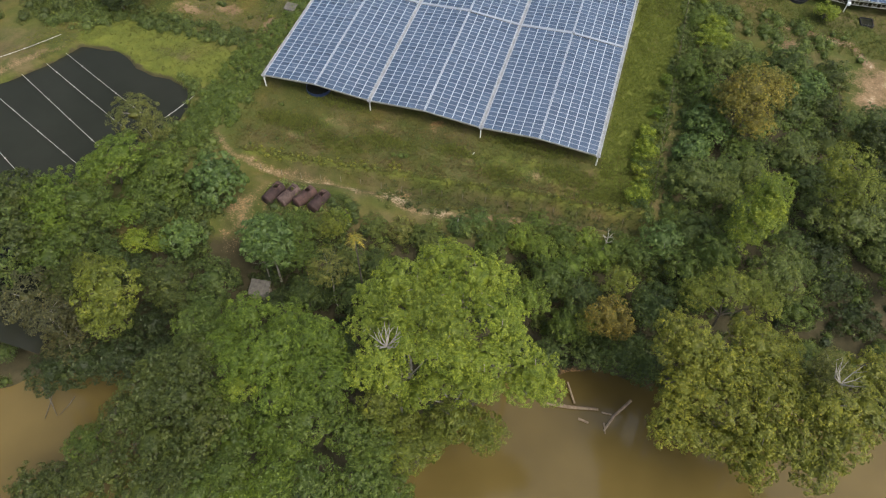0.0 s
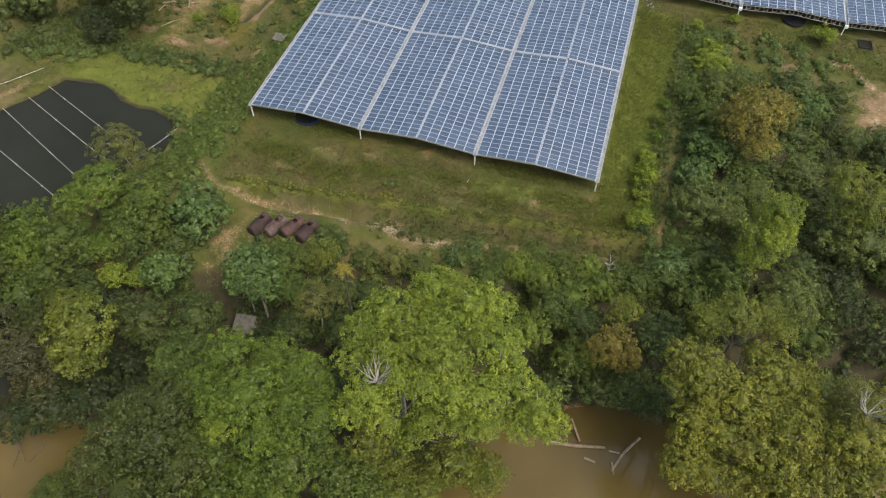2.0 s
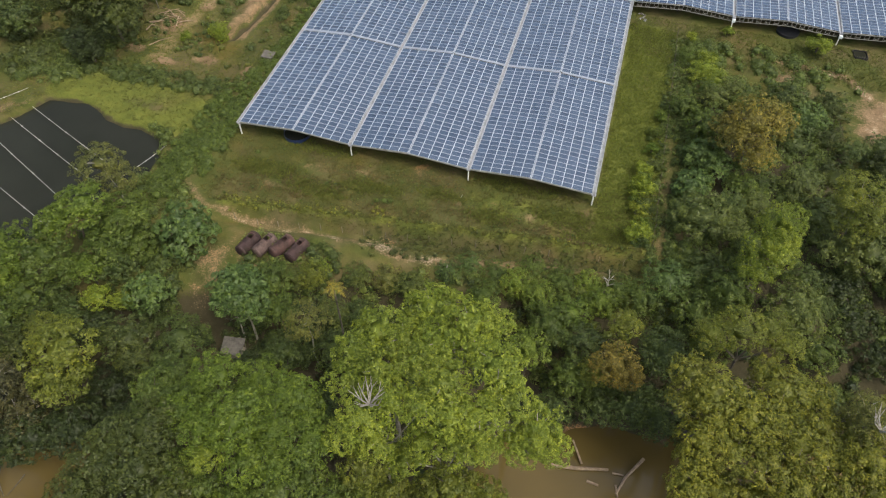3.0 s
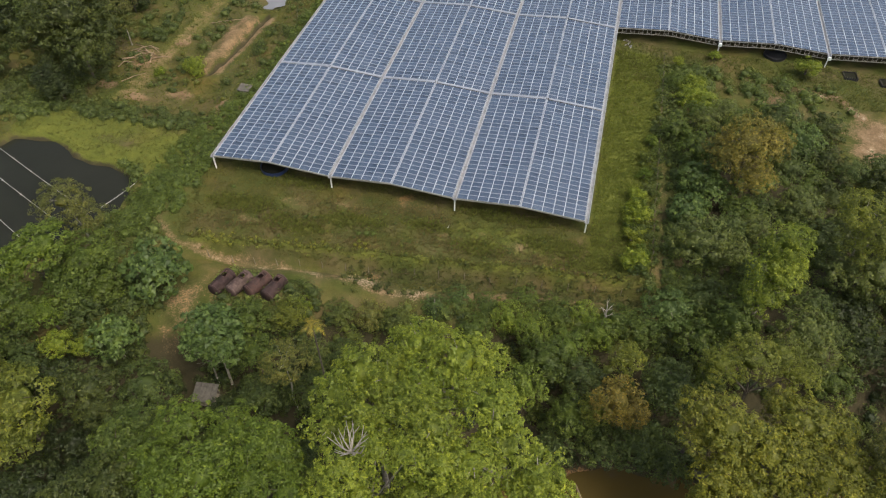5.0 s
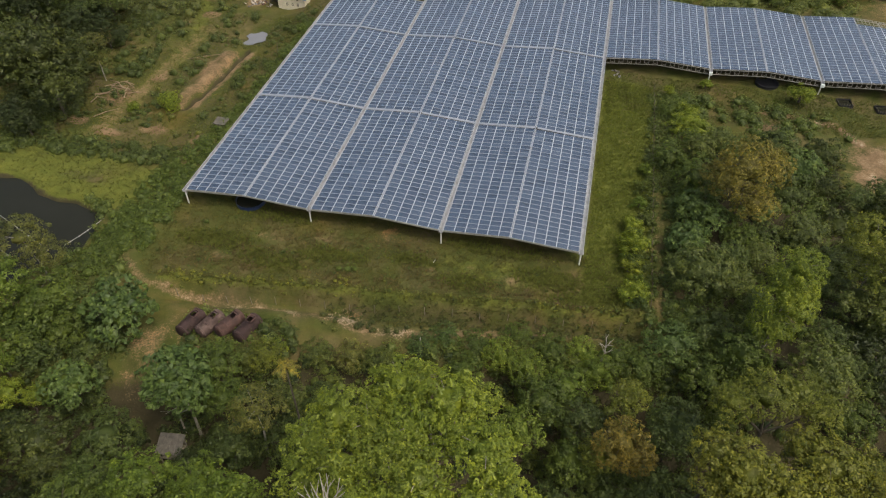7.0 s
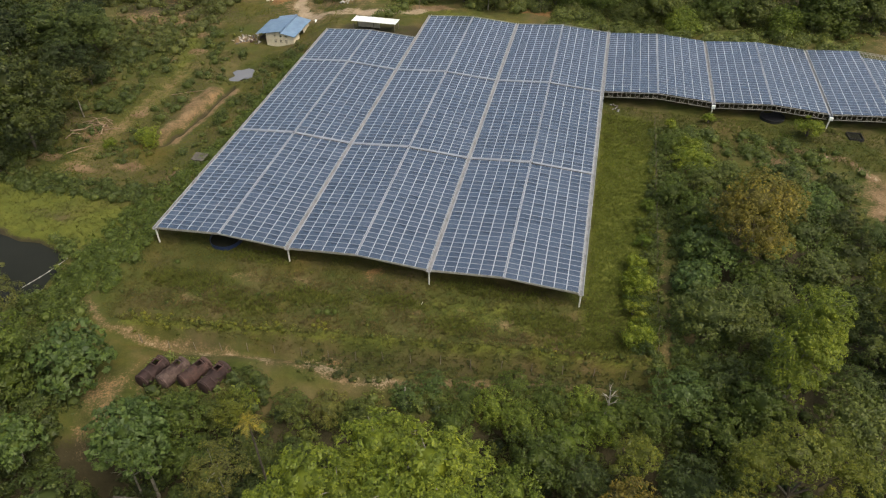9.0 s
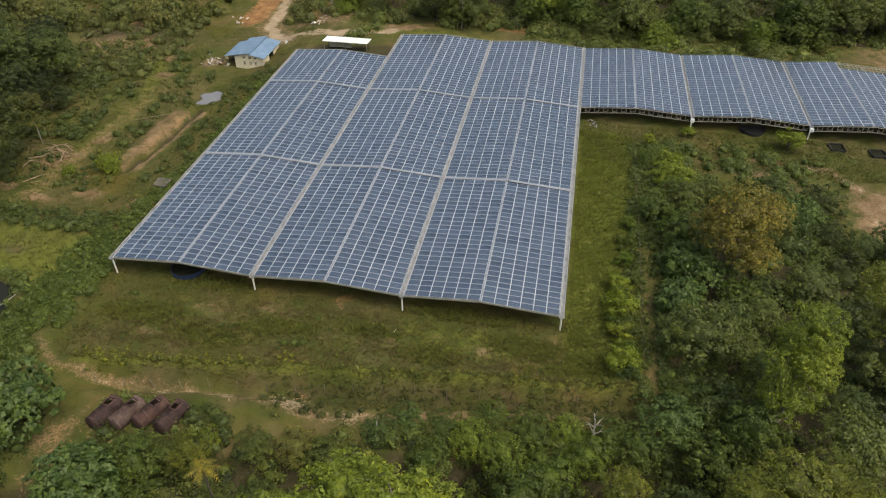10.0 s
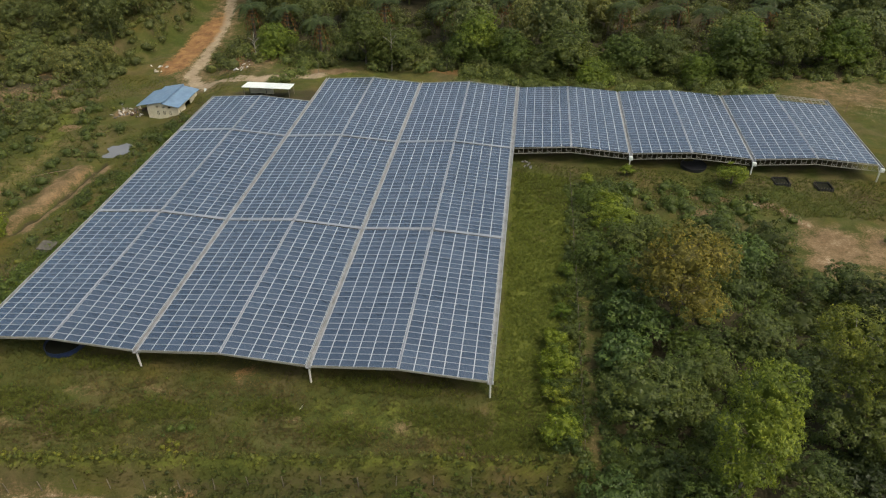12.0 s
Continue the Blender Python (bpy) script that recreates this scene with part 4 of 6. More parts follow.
def shell_points(n, low):
    """Directions over a ball, thinned out below the height low."""
    d = rng.normal(size=(n * 2, 3))
    d /= np.linalg.norm(d, axis=1, keepdims=True)
    keep = (d[:, 2] > low) | (rng.random(len(d)) < 0.25)
    return d[keep][:n]


def core(verts, faces, c, r, squash=0.8):
    """The dense inside of a clump: a small lumpy ball behind the leaves."""
    t = (1 + 5 ** 0.5) / 2
    base = np.array([(-1, t, 0), (1, t, 0), (-1, -t, 0), (1, -t, 0), (0, -1, t), (0, 1, t), (0, -1, -t), (0, 1, -t), (t, 0, -1), (t, 0, 1), (-t, 0, -1), (-t, 0, 1)]) / 1.902
    tri = [(0, 11, 5), (0, 5, 1), (0, 1, 7), (0, 7, 10), (0, 10, 11), (1, 5, 9), (5, 11, 4), (11, 10, 2), (10, 7, 6), (7, 1, 8), (3, 9, 4), (3, 4, 2), (3, 2, 6), (3, 6, 8), (3, 8, 9), (4, 9, 5), (2, 4, 11), (6, 2, 10), (8, 6, 7), (9, 8, 1)]
    k = len(verts)
    verts.extend((base * rng.uniform(0.8, 1.15, (12, 1)) * np.array([r, r, r * squash]) + c).tolist())
    faces.extend([(a + k, b + k, d + k) for a, b, d in tri])


def foliage(name, clumps, per_area, size, material, low=-0.35, wide=0.6, loose=0.11, up=0.3):
    """One mesh of leaves on clumps, each clump a centre and a radius, with dense cores inside."""
    vs = []
    cv, cf = [], []
    for c, r, squash in clumps:
        n = int(1.75 * per_area * r * r)
        d = shell_points(n, low)
        n = len(d)
        depth = 1.0 + rng.normal(-0.1, loose, n)
        tilt = rng.normal(0, 0.25, 2)
        pos = d * np.array([r * rng.uniform(0.8, 1.25), r * rng.uniform(0.8, 1.25), r * squash]) * depth[:, None]
        pos[:, 2] += pos[:, 0] * tilt[0] + pos[:, 1] * tilt[1]
        pos += c + rng.normal(0, 0.1, (n, 3))
        nor = d * 0.9 + rng.normal(0, 0.36, (n, 3)) + np.array([0, 0, up])
        vs.append(leaves(pos, nor, size, wide))
        core(cv, cf, c, r * 0.6, squash)
    lv = np.concatenate(vs)
    n = len(lv)
    tri = np.concatenate([np.arange(n).reshape(-1, 3), np.array(cf, int).reshape(-1, 3) + n])
    return from_arrays(name, np.concatenate([lv, np.array(cv).reshape(-1, 3)]), tri.ravel(), 3, material)


def crown_clumps(R, tall, count, lump):
    """Clumps over an uneven dome of radius R."""
    out = []
    ga = math.pi * (3 - 5 ** 0.5)
    lean = rng.uniform(-0.15, 0.15, 2) * R
    for k in range(count):
        zz = 1 - 1.45 * (k + 0.5) / count
        rr = math.sqrt(max(0, 1 - zz * zz))
        a = ga * k + rng.normal(0, 0.35)
        reach = R * rng.choice([0.5, 0.68, 0.84, 0.98]) * rng.uniform(0.92, 1.06)
        r = R * lump * rng.choice([0.6, 0.8, 1.0, 1.2, 1.5]) * rng.uniform(0.85, 1.15)
        c = np.array([math.cos(a) * rr * reach + lean[0] * zz, math.sin(a) * rr * reach + lean[1] * zz, zz * reach * tall + rng.normal(0, 0.06) * R])
        out.append((c, r, rng.uniform(0.5, 0.75)))
    out.append((np.array([0, 0, 0.1 * R]), R * 0.45, 0.8))
    return out


CROWNS = {}
for kind, R, tall, count, lump, dens, size, many in (("bush", 2.8, 0.75, 14, 0.33, 76, 0.30, 4),):
    CROWNS[kind] = []
    for k in range(many):
        cl = crown_clumps(R, tall, count, lump)
        CROWNS[kind].append((foliage("crown_" + kind, cl, dens, size, M_leaf), R, cl))


def lobe_mesh(name, sprays, spray, per, leaf, wide, gap, rough, inside=0.42):
    """One rounded lobe of a crown, of radius 1: leaf sprays over a lumpy dome with a dense inside."""
    bumps = rng.normal(size=(7, 3))
    bumps /= np.linalg.norm(bumps, axis=1, keepdims=True)
    push = rng.uniform(-0.16, 0.16, 7)

    def swell(d):
        return 1.0 + (np.exp(-3.5 * (1 - d @ bumps.T)) * push).sum(1)

    k = np.arange(sprays)
    zz = 1 - 1.5 * (k + 0.5) / sprays
    rr = np.sqrt(np.maximum(0, 1 - zz * zz))
    a = math.pi * (3 - 5 ** 0.5) * k + rng.normal(0, 0.22, sprays)
    d = np.stack([np.cos(a) * rr, np.sin(a) * rr, zz], 1)
    d = d[rng.random(sprays) > gap]
    reach = swell(d) * (0.86 + rng.normal(0, rough, len(d)))
    mid = d * reach[:, None] * np.array([1, 1, 0.86])
    # a second, deeper layer closes the gaps between the outer sprays
    deep = shell_points(int(sprays * 0.6), -0.2)
    mid, d = np.concatenate([mid, deep * (swell(deep) * rng.uniform(0.52, 0.68, len(deep)))[:, None] * np.array([1, 1, 0.86])]), np.concatenate([d, deep])
    vs = []
    for c, n in zip(mid, d):
        r = spray * rng.uniform(0.7, 1.3)
        q = rng.normal(size=(per, 3))
        q /= np.linalg.norm(q, axis=1, keepdims=True)
        flip = (q @ (n + np.array([0, 0, 0.5]))) < -0.15
        q[flip] *= -1
        pos = c + q * r * np.array([1, 1, 0.75]) * rng.uniform(0.7, 1.05, (per, 1))
        nor = 0.7 * q + 0.25 * n + np.array([0, 0, 0.35]) + rng.normal(0, 0.36, (per, 3))
        vs.append(leaves(pos, nor, leaf, wide))
    lv = np.concatenate(vs)
    bm = bmesh.new()
    bmesh.ops.create_icosphere(bm, subdivisions=2, radius=1)
    cv = np.array([v.co[:] for v in bm.verts])
    cf = np.array([[v.index for v in f.verts] for f in bm.faces])
    bm.free()
    cv = cv * (swell(cv) * inside)[:, None] * np.array([1, 1, 0.84]) + rng.normal(0, 0.03, cv.shape)
    n = len(lv)
    return from_arrays(name, np.concatenate([lv, cv]), np.concatenate([np.arange(n), cf.ravel() + n]), 3, M_leaf)


LOBES = {
    "dome": [lobe_mesh("crown_lobe", 72, 0.165, 28, 0.088, 0.62, 0.05, 0.075) for _ in range(7)],
    "tall": [lobe_mesh("crown_lobe", 66, 0.17, 30, 0.092, 0.5, 0.05, 0.09) for _ in range(3)],
    "fine": [lobe_mesh("crown_lobe", 110, 0.125, 22, 0.066, 0.6, 0.05, 0.06) for _ in range(4)],
    "broad": [lobe_mesh("crown_lobe", 58, 0.175, 20, 0.125, 0.8, 0.04, 0.06) for _ in range(3)],
    "airy": [lobe_mesh("crown_lobe", 84, 0.15, 26, 0.075, 0.5, 0.12, 0.10, 0.22) for _ in range(3)],
}

HUES = {
    "lime": ((0.154, 0.190, 0.025), "tall tree with pale yellow-green leaves"),
    "green": ((0.074, 0.102, 0.019), "tree with a dense mid-green crown"),
    "grass": ((0.090, 0.126, 0.017), "tree with a fresh green, open crown"),
    "dark": ((0.070, 0.094, 0.026), "tree with a dark green crown"),
    "blue": ((0.082, 0.122, 0.034), "broad-leaved tree with blue-green leaves"),
    "olive": ((0.112, 0.116, 0.030), "tree with a dull olive-brown crown"),
    "sunny": ((0.112, 0.128, 0.019), "spreading tree with dull yellowish green leaves"),
    "gold": ((0.140, 0.146, 0.020), "spreading tree with yellowish olive-green leaves"),
    "yellow": ((0.150, 0.186, 0.022), "young tree with bright yellow-green leaves"),
    "autumn": ((0.165, 0.132, 0.026), "tree with orange-brown and olive leaves"),
    # deep puts the shade of gaps between crowns into the leaf colour
    "deep": ((0.034, 0.047, 0.014), "tree with a deep green crown, shade put into its colour"),
    "fresh": ((0.128, 0.168, 0.024), "tall tree with fresh light green leaves"),
    "brown": ((0.075, 0.072, 0.030), "scrubby tree with brownish, thin leaves"),
    "dull": ((0.058, 0.072, 0.017), "tree with a dull grey-green rounded crown"),
    "dusky": ((0.092, 0.112, 0.028), "tree with a dusky olive-green rounded crown"),
    "ochre": ((0.162, 0.142, 0.029), "large rounded tree with fine ochre-brown leaves"),
}
count = 0


def tree(x, y, zc, r, kind, hue, group, pale=False):
    """Trunk and limbs from the ground up into a crown of radius r centred at height zc."""
    global count
    count += 1
    me, R, cl = CROWNS[kind][count % len(CROWNS[kind])]
    cy, s = y, r / R
    while height(x, y) < WATER + 0.25 and y < cy + 16:
        y += 0.5
    zg, out = height(x, y), cy - y
    zc = max(zc, zg + r * 0.45)
    colour, label = HUES[hue]
    e = empty("bush" if kind == "bush" else "tree", (x, y, zg), label=label.replace("tree", "bush") if kind == "bush" else label, category="bush" if kind == "bush" else "tree", group=group)
    h = zc - zg
    turn = random.random() * 6.28
    rot = Euler((0, 0, turn)).to_matrix()
    bend = Vector((random.uniform(-0.05, 0.05) * h, random.uniform(-0.05, 0.05) * h, 0))
    tr = 0.10 + 0.028 * r + 0.008 * h
    bm = bmesh.new()
    fork = Vector((0, out * 0.9, h - 0.35 * r)) + bend * 0.5
    tube(bm, [(0, 0, -0.4), Vector((0, out * 0.35, fork.z * 0.55)) + bend, fork, (0, out, h + 0.2 * r)], [tr * 1.35, tr, tr * 0.8, tr * 0.35], 8)
    for k in range(0, len(cl) - 1, 3 if kind != "bush" else 5):
        c = rot @ Vector(cl[k][0]) * s + Vector((0, out, h))
        mid = fork.lerp(c, 0.5) + Vector((0, 0, 0.08 * r))
        tube(bm, [fork, mid, c], [tr * 0.5, tr * 0.3, tr * 0.1], 5, False)
    part("trunk", bm, M_palebark if pale else M_bark, e)
    c = part("crown", me, None, e, at=(0, out, h))
    c.scale = (s * random.uniform(0.93, 1.07), s * random.uniform(0.93, 1.07), s * random.uniform(0.92, 1.1))
    c.rotation_euler = (0, 0, turn)
    j = random.uniform(0.88, 1.12)
    c.color = (colour[0] * j * random.uniform(0.93, 1.08), colour[1] * j, colour[2] * j, 1)
    return e


def lobed_tree(hue, kind, group, lobes, bare=()):
    """A trunk from the ground, a limb into each rounded lobe of the crown, and twigs among the leaves."""
    colour, label = HUES[hue]
    x = sum(q[0] * q[3] for q in lobes) / sum(q[3] for q in lobes)
    y = sum(q[1] * q[3] for q in lobes) / sum(q[3] for q in lobes) + 0.3
    first = y
    while height(x, y) < WATER + 0.25 and y < first + 16:
        y += 0.5
    zg = height(x, y)
    shrub = group == "bank bushes"
    e = empty("bush" if shrub else "tree", (x, y, zg), label=label.replace("tree", "bush") if shrub else label, category="bush" if shrub else "tree", group=group)
    wide = max(math.hypot(q[0] - x, q[1] - y) + q[3] for q in lobes)
    tr = 0.06 + 0.022 * wide
    low = min(q[2] - 0.6 * q[3] for q in lobes) - zg
    fork = Vector((0, (first - y) * 0.6, max(0.8, low * 0.75)))
    bm = bmesh.new()
    tube(bm, [(0, 0, -0.4), fork * 0.5 + Vector((random.uniform(-0.3, 0.3), random.uniform(-0.3, 0.3), 0)), fork], [tr * 1.4, tr, tr * 0.85], 8)
    for lx, ly, lz, r in lobes:
        c = Vector((lx - x, ly - y, lz - zg))
        tube(bm, [fork, fork.lerp(c, 0.5) - Vector((0, 0, 0.08 * r)), c + Vector((0, 0, 0.15 * r))], [tr * 0.7, tr * 0.45, tr * 0.15], 6, False)
        for k in range(3 if kind == "airy" else 2):
            a = random.random() * 6.28
            tip = c + Vector((math.cos(a) * 0.7 * r, math.sin(a) * 0.7 * r, random.uniform(0.2, 0.5) * r))
            tube(bm, [c, c.lerp(tip, 0.5) + Vector((0, 0, 0.1 * r)), tip], [tr * 0.3, tr * 0.2, tr * 0.06], 5, False)
    part("trunk", bm, M_palebark if hue in ("lime", "blue") or kind == "airy" else M_bark, e)
    j = random.uniform(0.92, 1.08)
    for lx, ly, lz, r in lobes:
        c = part("crown", random.choice(LOBES[kind]), None, e, at=(lx - x, ly - y, lz - zg))
        c.scale = (r * random.uniform(0.98, 1.14), r * random.uniform(0.98, 1.14), r * (1.2 if kind == "tall" else random.uniform(0.85, 1.05)))
        c.rotation_euler = (random.uniform(-0.15, 0.15), random.uniform(-0.15, 0.15), random.random() * 6.28)
        v = j * random.uniform(0.94, 1.06)
        c.color = (colour[0] * v, colour[1] * v, colour[2] * v, 1)
    for bx, by, bz in bare:
        root = Vector((bx - x, by - y, bz - zg - 2.2))
        for k in range(7):
            bm = bmesh.new()
            a = 2.4 * k + random.uniform(-0.3, 0.3)
            tip = root + Vector((math.cos(a) * random.uniform(1.2, 2.2), math.sin(a) * random.uniform(1.2, 2.2), random.uniform(2.2, 3.3)))
            kink = root.lerp(tip, 0.55) + Vector((random.uniform(-0.3, 0.3), random.uniform(-0.3, 0.3), -0.3))
            tube(bm, [root, kink, tip], [0.09, 0.06, 0.025], 5, False)
            tube(bm, [kink, kink.lerp(tip, 0.6) + Vector((math.sin(a) * 0.7, -math.cos(a) * 0.7, 0.3))], [0.05, 0.02], 5, False)
            part("bare_branch", bm, M_palebark, e, "pale leafless branch above the leaves")
    return e


def wood_tree(x, y, z, r, hue, group, kind="dome"):
    """A large tree of the woods: three or four lobes round one middle."""
    lobes = [(x, y, z + 0.3 * r, r * 0.66)]
    turn = random.random() * 6.28
    for k in range(3 if r > 5 else 2):
        a = turn + 2.1 * k + random.uniform(-0.3, 0.3)
        lobes.append((x + math.cos(a) * r * 0.5, y + math.sin(a) * r * 0.5, z + random.uniform(-0.3, 0.1) * r, r * random.uniform(0.48, 0.62)))
    return lobed_tree(hue, kind, group, lobes)


# Every tree by its lobes: middle, height of the middle and radius.
WESTERN = [
    ("sunny", "dome", [(-61.0, -48.6, 6, 4.2), (-60.3, -51.8, 3.5, 3.3), (-66.9, -45.6, 4, 2.3)]),
    ("dull", "dome", [(-56.2, -43.5, 3, 3.5), (-54.4, -45.2, 1.5, 2.7)]),
    ("dark", "dome", [(-52.1, -39.6, -1.5, 3.7)]),
    ("blue", "broad", [(-58.9, -34.9, 1, 3.1)]),
    ("yellow", "dome", [(-64.9, -38.0, 1.5, 2.1), (-62.0, -37.0, 0.5, 1.5)]),
    ("olive", "airy", [(-74.8, -18.7, 7, 3.9), (-71.7, -19.3, 5, 3.2)]),
    ("grass", "dome", [(-71.5, -27.8, 8, 3.8), (-74.5, -30.3, 6, 3.3)]),
    ("green", "dome", [(-67.0, -26.8, 5, 4.2), (-67.3, -30.6, 3, 3.8), (-64.1, -27.7, 2, 3.3)]),
    ("grass", "dome", [(-78.3, -37.0, 6, 3.9), (-77.3, -40.6, 5, 3.2)]),
    ("green", "dome", [(-73.8, -35.5, 5, 3.7), (-70.4, -35.4, 3, 2.8)]),
    ("grass", "dome", [(-68.2, -34.7, 3, 2.5)]),
    ("green", "dome", [(-73.9, -41.7, 3, 3.5), (-74.4, -45.3, 3, 3.7)]),
    ("dark", "dome", [(-72.3, -39.0, 0, 3.3), (-68.1, -40.8, 0, 2.8)]),
    ("dark", "dome", [(-65.6, -32.0, 1, 3.0)]),
    ("dark", "dome", [(-60.7, -28.2, -1, 3.1)]),
    ("dull", "dome", [(-70.0, -48.7, 3, 3.3), (-70.8, -44.0, 2, 2.5)]),
    ("brown", "airy", [(-67.7, -54.3, 4, 3.7), (-65.8, -55.4, 0, 3.4)]),
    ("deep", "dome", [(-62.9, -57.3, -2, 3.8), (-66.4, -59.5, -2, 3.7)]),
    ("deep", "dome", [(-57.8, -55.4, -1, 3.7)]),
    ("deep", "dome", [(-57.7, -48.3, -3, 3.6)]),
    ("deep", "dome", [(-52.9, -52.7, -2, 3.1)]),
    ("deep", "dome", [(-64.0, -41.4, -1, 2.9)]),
    ("dark", "dome", [(-50.2, -46.1, 1, 3.0)]),
    ("brown", "airy", [(-67.5, -50.7, 0, 3.5), (-72.5, -52.7, 4, 4.4)]),
    ("dull", "dome", [(-83.5, -39.1, 6, 4.8), (-79.5, -44.3, 5, 4.7)]),
    ("dark", "dome", [(-84.9, -43.6, 6, 5.5), (-81.7, -50.0, 4, 5.3)]),
]
RIVERSIDE = [
    ("dull", "dome", [(-49.1, -70.4, 3, 3.2), (-52.9, -72.9, 0, 3.0)]),
    ("dull", "dome", [(-43.3, -71.0, 3, 3.4), (-39.7, -68.7, 5, 3.0)]),
    ("green", "dome", [(-36.7, -69.2, 4, 3.3), (-33.8, -66.4, 6, 2.8)]),
    ("grass", "dome", [(-31.6, -68.0, 3, 3.2), (-28.6, -65.5, 5, 3.1)]),
    ("green", "dome", [(-24.6, -64.0, 4, 3.3), (-21.2, -64.8, 2, 3.2)]),
    ("green", "dome", [(-18.6, -61.8, 3, 3.1), (-14.8, -62.5, 1, 3.1)]),
    ("sunny", "dome", [(-14.1, -56.7, 3, 2.6), (-11.9, -55.5, 4, 2.1)]),
    ("dull", "dome", [(-60.1, -74.6, -4, 3.0), (-58.2, -72.3, -4, 2.5)]),
    ("grass", "dome", [(-40.0, -47.3, 8, 3.0), (-42.0, -48.7, 6, 2.1)]),
    ("green", "dome", [(-46.7, -47.4, 5, 2.6), (-46.6, -50.8, 6, 3.1), (-42.7, -50.9, 6, 2.8)]),
    ("grass", "dome", [(-34.6, -46.4, 8, 2.9), (-29.7, -48.4, 10, 3.2), (-33.7, -50.2, 9, 2.6)]),
    ("grass", "dome", [(-33.4, -53.4, 12, 3.3), (-36.8, -55.0, 11, 2.6), (-41.5, -52.7, 8, 2.7)]),
    ("grass", "dome", [(-29.0, -52.7, 11, 3.0), (-27.5, -49.2, 10, 2.6), (-25.1, -52.5, 10, 2.9)]),
    ("yellow", "dome", [(-36.1, -56.7, 9, 2.2)]),
    ("grass", "dome", [(-32.0, -55.7, 8, 3.1), (-28.5, -55.0, 8, 2.6)]),
    ("dull", "dome", [(-43.6, -56.0, 9, 3.2), (-47.0, -57.7, 8, 2.7)]),
    ("dull", "dome", [(-47.6, -60.9, 7, 3.1), (-49.9, -63.8, 4, 3.1)]),
    ("dull", "dome", [(-43.1, -60.0, 8, 3.4), (-39.7, -61.6, 6, 3.6)]),
    ("green", "dome", [(-39.3, -58.4, 6, 2.7), (-37.0, -59.0, 4, 3.0)]),
    ("green", "dome", [(-28.0, -57.4, 5, 3.2), (-25.5, -55.0, 5, 2.7)]),
    ("grass", "dome", [(-31.9, -59.9, 4, 2.8), (-28.5, -61.2, 4, 2.8)]),
    ("green", "dome", [(-22.0, -57.0, 4, 3.1), (-18.5, -57.6, 3, 3.1)]),
    ("dull", "dome", [(-45.0, -65.7, 4, 3.8), (-39.5, -65.4, 4, 3.8)]),
    ("green", "dome", [(-35.4, -63.2, 3, 3.8)]),
    ("green", "dome", [(-56.4, -67.1, -3, 3.2)]),
]
LIME = [
    ("lime", "dome", [(-14.1, -39.6, 14.5, 3.0), (-14.3, -42.2, 14.5, 2.8), (-16.6, -34.7, 14, 2.9), (-18.4, -36.9, 13, 2.3), (-14.9, -32.8, 13, 2.1), (-11.4, -37.2, 16, 3.2), (-9.1, -35.2, 14, 2.5), (-7.0, -42.0, 17, 3.2), (-10.0, -39.9, 16, 2.2)]),
    ("lime", "dome", [(-21.6, -38.9, 13, 3.1), (-18.4, -40.0, 14, 2.5), (-23.5, -41.8, 12, 2.7), (-22.8, -45.5, 12, 2.7), (-19.6, -44.6, 14, 2.9), (-12.2, -45.0, 16, 2.8), (-15.7, -43.3, 15, 2.7)]),
    ("lime", "dome", [(-5.4, -44.0, 14, 2.9), (-1.6, -45.3, 11, 2.9), (0.4, -45.9, 9, 2.2), (-3.0, -47.0, 10, 2.5), (-7.8, -47.3, 15, 2.8), (-10.7, -47.9, 15, 2.7)]),
    ("lime", "dome", [(-19.9, -49.6, 13, 2.7), (-21.5, -51.2, 11, 2.3), (-18.3, -50.8, 10, 2.4), (-17.3, -47.6, 14, 2.7), (-13.6, -47.7, 15, 2.4)]),
    ("lime", "dome", [(-12.8, -49.6, 11, 2.5), (-9.1, -48.9, 11, 2.7), (-6.6, -48.5, 11, 2.2), (-15.2, -50.7, 7, 2.2)]),
    ("sunny", "dome", [(-9.6, -51.3, 4, 3.1), (-6.1, -51.3, 3, 2.9), (-11.9, -52.6, 2, 2.8)]),
    ("sunny", "dome", [(-19.3, -52.6, 7, 2.6), (-16.6, -53.3, 2, 2.9), (-19.6, -54.6, 3, 2.6)]),
]
